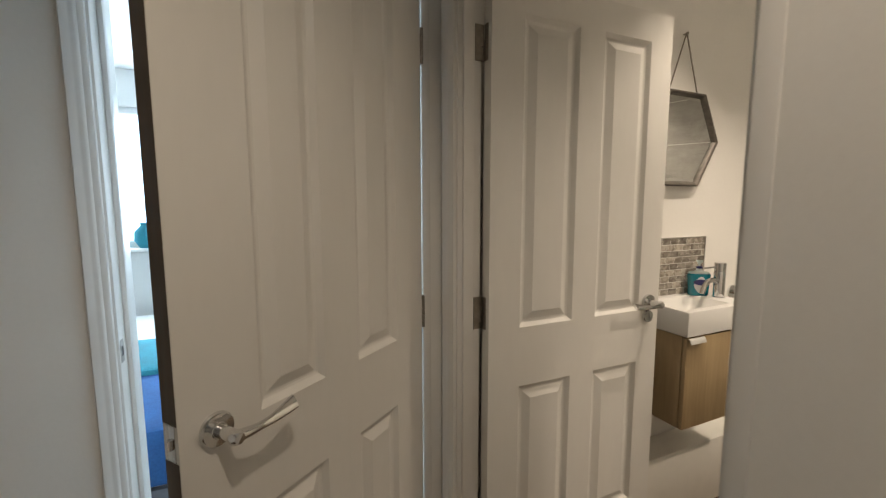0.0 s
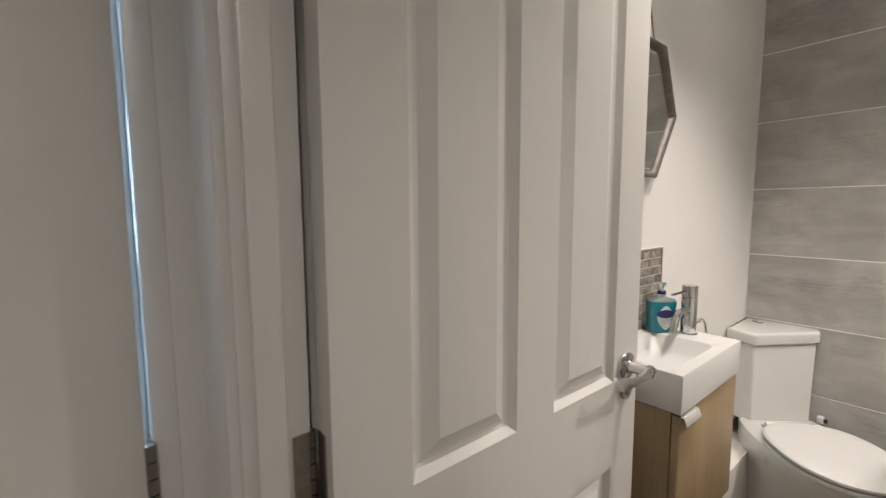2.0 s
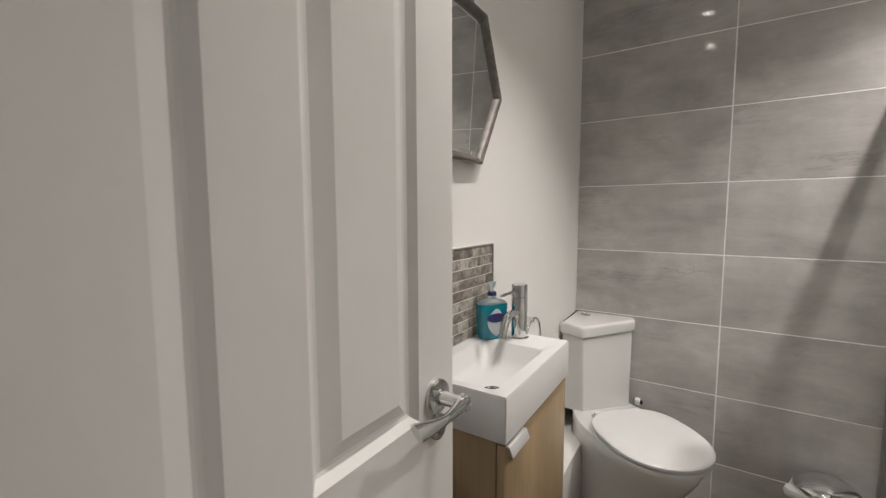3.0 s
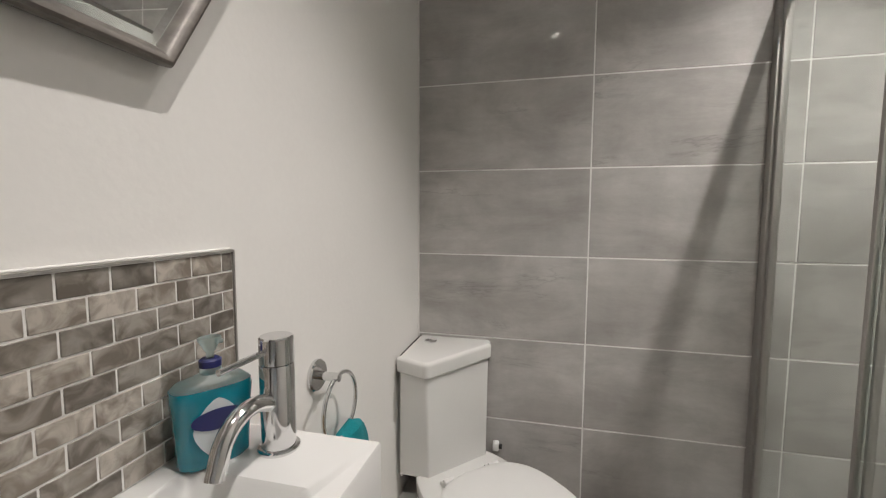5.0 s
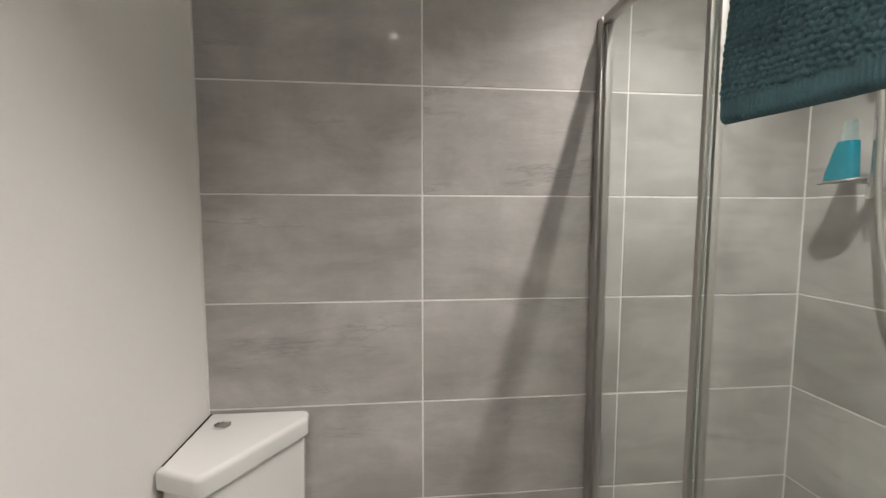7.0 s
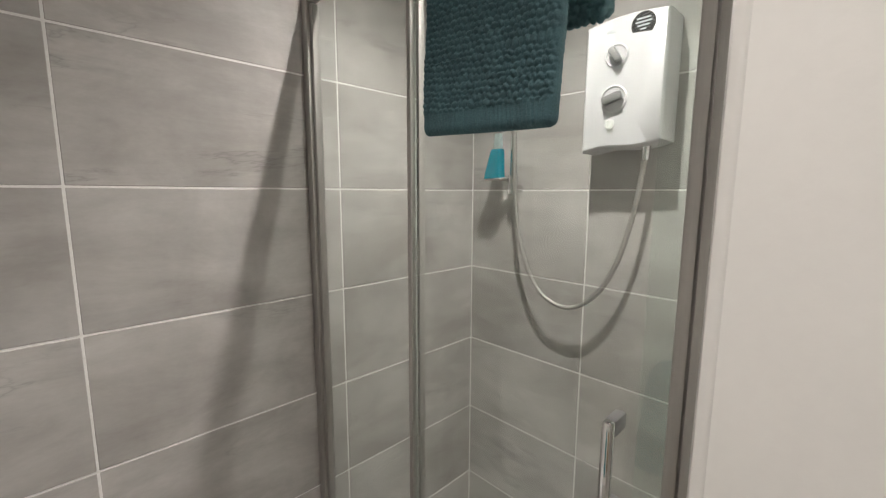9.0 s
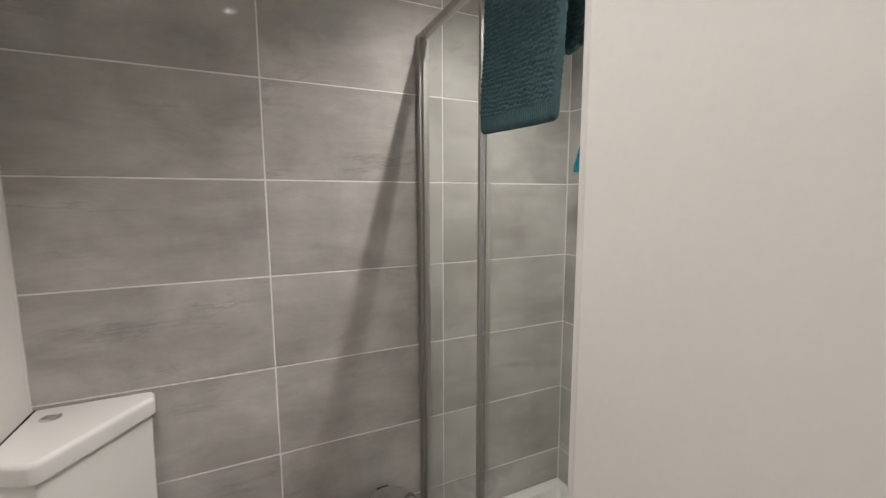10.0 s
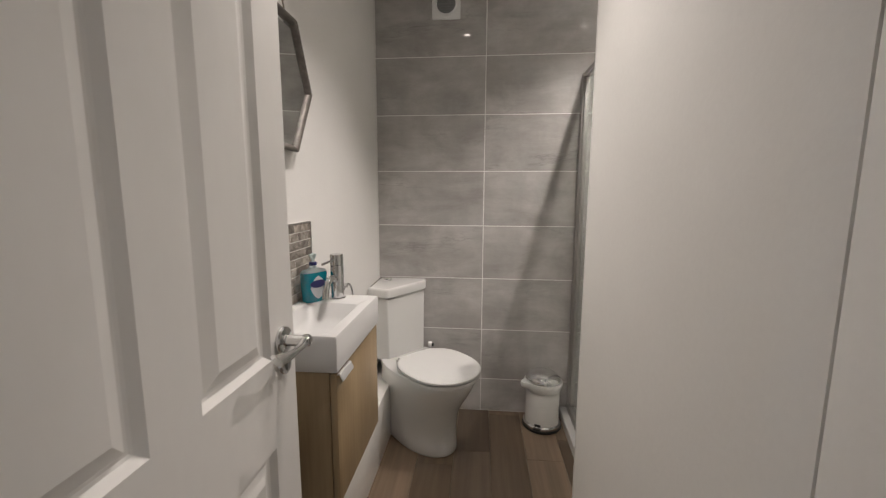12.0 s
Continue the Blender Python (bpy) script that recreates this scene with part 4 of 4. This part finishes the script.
dial(2.262, 1.757, 0.021, -60)
dial(2.264, 1.648, 0.026, 15)
part("button", lathe([(0, 0), (0.013, 0), (0.013, 0.005), (0.010, 0.006), (0.009, 0.004), (0.005, 0.004), (0.005, 0.006), (0, 0.006)], (2.272, UY + 0.002, 1.583), "y", 28), PLASTIC, heater, "small round white button")
part("sticker", lathe([(0, 0), (0.030, 0), (0.030, 0.0008), (0, 0.0008)], (2.200, UY + 0.0015, 1.820), "y", 36), BLACK, heater, "round black sticker with unreadable print")
for k, w in enumerate((0.034, 0.040, 0.030, 0.014)):
    part("print_line", solid((2.200 - w / 2, 2.200 + w / 2, UY + 0.0022, UY + 0.0030, 1.832 - 0.0085 * k, 1.8355 - 0.0085 * k)), LABEL, heater)
part("maker_mark", solid((2.270, 2.292, UY + 0.002, UY + 0.0035, 1.817, 1.825)), LABEL, heater)
part("outlet", lathe([(0, 0), (0.011, 0), (0.011, -0.018), (0.008, -0.024), (0, -0.024)], (2.190, S + 0.055, 1.535), "z", 20), CHROME, heater, "chrome outlet elbow")

rail = thing("riser_rail", (2.632, S, 1.40), "chrome shower riser rail with brackets", "shower rail")
part("bar", tube([(2.632, S + 0.045, 1.395), (2.632, S + 0.045, 1.98)], 0.0095, 20), CHROME, rail)
for z in (1.412, 1.965):
    part("bracket", merge(lathe([(0, 0), (0.015, 0), (0.015, 0.045), (0, 0.05)], (2.632, S + 0.001, z), "y", 24), lathe([(0, -0.018), (0.0155, -0.016), (0.0155, 0.016), (0, 0.018)], (2.632, S + 0.045, z), "z", 24)), CHROME, rail)
part("slider", merge(solid((2.612, 2.652, S + 0.025, S + 0.075, 1.79, 1.835), bevel=0.008), tube([(2.632, S + 0.07, 1.81), (2.60, S + 0.105, 1.795)], 0.012, 16)), GREYPL, rail, "grey handset clamp")
hose = thing("shower_hose", (2.19, S + 0.055, 1.05), "flexible chrome shower hose hanging in a loop", "hose")
hp = [(2.190, S + 0.055, 1.512), (2.205, S + 0.058, 1.36), (2.255, S + 0.06, 1.16), (2.34, S + 0.062, 1.050), (2.43, S + 0.064, 1.030), (2.52, S + 0.066, 1.085), (2.585, S + 0.068, 1.24), (2.606, S + 0.068, 1.42), (2.606, S + 0.072, 1.58), (2.600, S + 0.095, 1.78)]
part("tube", tube(hp, 0.0068, 12, smooth=3), BRUSHED, hose)
part("end_nut", lathe([(0, 0), (0.010, 0.0), (0.010, -0.022), (0.0075, -0.026), (0, -0.026)], (2.190, S + 0.055, 1.513), "z", 16), CHROME, hose)
gel = thing("shower_gel_bottle", (2.685, S + 0.075, 1.44), "turquoise wedge-shaped gel bottle in a wire holder", "gel bottle")
part("body", loft([rect(2.648, 2.722, S + 0.060, S + 0.098, 1.448, 0.010), rect(2.650, 2.718, S + 0.060, S + 0.098, 1.47, 0.010), rect(2.651, 2.700, S + 0.062, S + 0.096, 1.53, 0.010), rect(2.652, 2.692, S + 0.064, S + 0.094, 1.548, 0.008)]), SOAP, gel)
part("cap", loft([rect(2.656, 2.686, S + 0.068, S + 0.09, 1.549, 0.006), rect(2.658, 2.682, S + 0.07, S + 0.088, 1.60, 0.006)]), CLEARPL, gel, "clear upper part of the bottle")
part("holder", merge(tube([(2.640, S + 0.05, 1.452), (2.640, S + 0.105, 1.445), (2.738, S + 0.105, 1.440), (2.738, S + 0.05, 1.445), (2.640, S + 0.05, 1.452)], 0.0035, 8, smooth=2), solid((2.645, 2.73, S + 0.055, S + 0.100, 1.441, 1.446)), solid((2.636, 2.655, S + 0.04, S + 0.06, 1.435, 1.46))), BRUSHED, gel, "metal dish holder")

# ---- bobbled towel over the enclosure's top rail ----


def draped_towel():
    back, front = GY - 0.026, GY + 0.050
    mid = [(back, 1.648 + 0.242 * i / 50) for i in range(50)]
    mid += [((back + front) / 2 - 0.038 * math.cos(math.pi * i / 30), 1.890 + 0.034 * math.sin(math.pi * i / 30)) for i in range(31)]
    mid += [(front + 0.012 * i / 80, 1.890 - 0.388 * i / 80) for i in range(1, 81)]
    th, loop = 0.0095, []
    pts = [Vector(p) for p in mid]
    nor = []
    for i in range(len(pts)):
        d = (pts[min(i + 1, len(pts) - 1)] - pts[max(i - 1, 0)]).normalized()
        nor.append(Vector((-d.y, d.x)))
    loop += [p + n * th for p, n in zip(pts, nor)]
    d = (pts[-1] - pts[-2]).normalized()
    loop += [pts[-1] + nor[-1] * th * math.cos(a) + d * th * 1.2 * math.sin(a) for a in [math.pi * k / 9 for k in range(1, 9)]]
    loop += [p - n * th for p, n in zip(pts[::-1], nor[::-1])]
    d = (pts[0] - pts[1]).normalized()
    loop += [pts[0] - nor[0] * th * math.cos(a) + d * th * 1.2 * math.sin(a) for a in [math.pi * k / 9 for k in range(1, 9)]]
    # even steps round the loop
    closed = loop + [loop[0]]
    cum = [0.0]
    for a, b in zip(closed, closed[1:]):
        cum.append(cum[-1] + (b - a).length)
    steps = int(cum[-1] / 0.0018)
    fine, j = [], 0
    for i in range(steps):
        s = cum[-1] * i / steps
        while cum[j + 1] < s:
            j += 1
        fine.append((s, closed[j].lerp(closed[j + 1], (s - cum[j]) / max(1e-9, cum[j + 1] - cum[j]))))
    m, nx = len(fine), 170
    verts, faces = [], []
    pitch = 0.0110
    for i, (s, p) in enumerate(fine):
        q, r = fine[(i + 1) % m][1], fine[i - 1][1]
        d = (q - r).normalized()
        n2 = Vector((-d.y, d.x))
        hem = p.y < 1.524
        for k in range(nx + 1):
            u = k / nx
            f = min(1, max(0, (p.x - back) / (front - back)))
            x0, x1 = 2.030 + 0.013 * f + 0.014 * f * max(0, (1.9 - p.y) / 0.4), 2.300 + 0.006 * f
            x = x0 + (x1 - x0) * u
            sx = x + 0.0042 * noise.noise((x * 55, s * 55, 11))
            ss = s + 0.0042 * noise.noise((x * 55, s * 55, 29)) + 0.06 * x
            row = round(ss / (pitch * 0.866))
            cell = (sx - (row % 2) * pitch / 2) / pitch
            dx, ds = (cell - round(cell)) * pitch, ss - row * pitch * 0.866
            g = max(0.0, 1 - (dx * dx + ds * ds) / (0.0053 ** 2))
            edge = min(u, 1 - u) * (x1 - x0)
            bump = 0.0066 * math.sqrt(g) * (0.75 + 0.5 * noise.noise((round(cell) * 3.1, row * 2.7, 0)))
            if hem:
                bump = 0.002 + 0.0006 * math.sin(x * 900)
            pinch = min(1, edge / 0.008) ** 0.5
            wave = 0.003 + 0.003 * math.sin(x * 22 + 1.2) * min(1, max(0, 1.9 - p.y) / 0.25) + 0.003 * noise.noise((x * 14, s * 9, 3))
            c = p + n2 * (bump * pinch - 0.007 * (1 - pinch))
            drop = 0.010 * (u - 0.5) * (1 if p.y < 1.6 else 0) * -1
            verts.append((x, c.x + wave, c.y + drop * -1))
    w = nx + 1
    for i in range(m):
        a, b = i * w, ((i + 1) % m) * w
        faces += [(a + k, a + k + 1, b + k + 1, b + k) for k in range(nx)]
    faces.append([i * w for i in range(m)])
    faces.append([i * w + nx for i in range(m)][::-1])
    me = bpy.data.meshes.new("towel")
    me.from_pydata(verts, [], faces)
    bm = bmesh.new()
    bm.from_mesh(me)
    bmesh.ops.recalc_face_normals(bm, faces=bm.faces[:])
    for f in bm.faces:
        f.smooth = len(f.verts) == 4
    bm.to_mesh(me)
    bm.free()
    me.materials.append(TOWEL)
    return me


tagged(new("towel", draped_towel()), "dark teal bobble-textured towel draped over the shower rail", "towel")

# ---- pedal bin ----
bx, by = 2.738, 0.288
bin_ = thing("pedal_bin", (bx, by, 0), "small white pedal bin with a chrome lid", "bin")
part("base", lathe([(0, 0), (0.094, 0), (0.097, 0.006), (0.095, 0.012), (0.086, 0.014), (0, 0.014)], (bx, by, 0), "z", 48), BLACK, bin_, "black base ring")
part("band", lathe([(0.084, 0.0145), (0.092, 0.0145), (0.092, 0.024), (0.086, 0.030), (0.083, 0.030)], (bx, by, 0), "z", 48), CHROME, bin_, "chrome foot band")
part("body", lathe([(0, 0.0142), (0.082, 0.0142), (0.082, 0.24), (0.080, 0.243), (0, 0.243)], (bx, by, 0), "z", 48), plain("bin_white_enamel", (0.72, 0.71, 0.68), 0.25, grain=0.03, scale=20, bump=0), bin_)
blid = part("lid", lathe([(0, 0.246), (0.084, 0.246), (0.085, 0.258), (0.080, 0.268), (0.062, 0.282), (0.035, 0.290), (0.008, 0.2925), (0, 0.2925)], (bx, by, 0), "z", 48), CHROME, bin_, "domed chrome lid")
part("lid_hinge", solid((bx + 0.075, bx + 0.094, by - 0.02, by + 0.02, 0.235, 0.262), bevel=0.003), BLACK, blid)
part("pedal", moved(solid((0.074, 0.104, -0.018, 0.018, 0.021, 0.028), (0.078, 0.083, -0.015, 0.015, 0.028, 0.042), bevel=0.002), pose(bx, by, 0, 0, 0, 158)), BLACK, bin_, "black foot pedal")
bag = []
for (r, z) in ((0.0835, 0.244), (0.090, 0.248), (0.094, 0.240), (0.090, 0.222), (0.086, 0.205), (0.0842, 0.212)):
    ringb = []
    for i in range(72):
        a = 2 * math.pi * i / 72
        wob = 0.004 * noise.noise((math.cos(a) * 4, math.sin(a) * 4, z * 40))
        flare = 0.026 * math.exp(-((a - 1.9) / 0.22) ** 2) if 0.215 < z < 0.249 and r > 0.085 else 0
        ringb.append((bx + (r + wob * (r > 0.085) + flare) * math.cos(a), by + (r + wob * (r > 0.085) + flare) * math.sin(a), z + 0.012 * noise.noise((math.cos(a) * 3, math.sin(a) * 3, 7)) * (z < 0.23)))
    bag.append(ringb)
part("liner", loft(bag, caps=False), BAG, bin_, "thin white bin liner folded over the rim")

bin_.scale = (1.12, 1.12, 1.08)

# ---- bedroom sliver ----
bed = thing("bed", (-0.8, 2.6, 0), "bed with a blue cover below the window", "bed")
part("base", solid((-1.5, -0.28, 1.75, 3.75, 0.0, 0.28), bevel=0.01), plain("bed_base_fabric", (0.2, 0.2, 0.22), 0.9, grain=0.1), bed)
part("mattress", solid((-1.5, -0.28, 1.75, 3.75, 0.281, 0.50), bevel=0.03), plain("mattress_cotton", (0.7, 0.7, 0.68), 0.9, grain=0.05), bed)
part("cover", merge(solid((-1.53, -0.25, 1.72, 2.9, 0.30, 0.53), bevel=0.03)), BLUE, bed, "blue bed cover")
tagged(new("bed_throw", to_mesh("bed_throw", solid((-1.54, -0.24, 2.3, 2.86, 0.40, 0.56), bevel=0.03), TEAL)), "teal throw folded across the bed", "throw")
tagged(new("vase", to_mesh("vase", lathe([(0, 0), (0.05, 0), (0.085, 0.06), (0.08, 0.13), (0.035, 0.18), (0.045, 0.2), (0, 0.2)], (-0.78, 3.94, 1.001), "z", 32), TEAL)), "round teal vase on the bedroom window sill", "vase")
structure("window_sill", solid((-1.25, 1.05, 3.86, 4.03, 0.97, 1.0), bevel=0.006), TRIM, "white bedroom window sill", "sill")

# ---- pieces of the setting: tiles, mosaic and planks ----


def box_mesh(name, sx, sy, sz, mat, bevel):
    return to_mesh(name, solid((-sx / 2, sx / 2, -sy / 2, sy / 2, -sz / 2, sz / 2), bevel=bevel, segs=1), mat)


shared = {}


def piece(name, size, centre, mat, parent, bevel, tilt=(0, 0, 0)):
    key = (name, tuple(round(v, 4) for v in size))
    if key not in shared:
        shared[key] = box_mesh(name, *size, mat, bevel)
    ob = new(name, shared[key])
    ob.parent = parent
    ob.location = Vector(centre) - parent.location
    ob.rotation_euler = tilt
    return ob


rng = random.Random(4)
zrows = [0.0] + [0.2 + 0.302 * k for k in range(8)] + [CEIL]
J = 0.0023
for z0, z1 in zip(zrows, zrows[1:]):
    for y0, y1 in ((0.632, N), (0.029, 0.632), (S, 0.029)):
        piece("tile", (0.010, y1 - y0 - 2 * J, z1 - z0 - 2 * J), (E + 0.005, (y0 + y1) / 2, (z0 + z1) / 2), TILE, wall_east, 0.0012, (0, rng.uniform(-1, 1) * 0.0012, rng.uniform(-1, 1) * 0.0012))
    for x0, x1 in ((2.372, E), (1.769, 2.372)):
        x0 = max(x0, 1.858)
        piece("tile", (x1 - x0 - 2 * J, 0.010, z1 - z0 - 2 * J), ((x0 + x1) / 2, S - 0.005, (z0 + z1) / 2), TILE, wall_south, 0.0012, (rng.uniform(-1, 1) * 0.001, 0, 0))
BW, BH, BJ = 0.0486, 0.0236, 0.0022
rows = 9
rh = (SZ1 - SZ0) / rows
for r in range(rows):
    x = SX0 - (0.024 if r % 2 else 0.0) - 0.012
    while x < SX1:
        a, b = max(x, SX0), min(x + BW, SX1 - 0.0005)
        if b - a > 0.006:
            piece("brick", (round(b - a, 4), 0.0055, rh - BJ), ((a + b) / 2, N - 0.0058 + rng.uniform(-1, 1) * 0.0003, SZ0 + rh * (r + 0.5)), MOSAIC, splash, 0.0008)
        x += BW + BJ
PW = 0.178
for i in range(20):
    y1 = 1.116 - i * PW
    right = E if y1 > 0.18 else 0.598
    x = -1.1 + rng.uniform(-1.1, 0)
    while x < right:
        L = rng.choice((0.915, 1.22, 1.22))
        a, b = max(x, -1.1), min(x + L, right)
        lo = max(y1 - PW, -2.2)
        if b - a > 0.02 and y1 - lo > 0.01:
            piece("plank", (round(b - a - 0.0007, 4), round(y1 - lo - 0.0007, 4), 0.008), ((a + b) / 2, (y1 + lo) / 2, -0.004), PLANK, floor, 0.0006)
        x += L
piece("plank", (1.698, 0.079, 0.008), (-0.251, 1.156, -0.004), PLANK, floor, 0.0006)
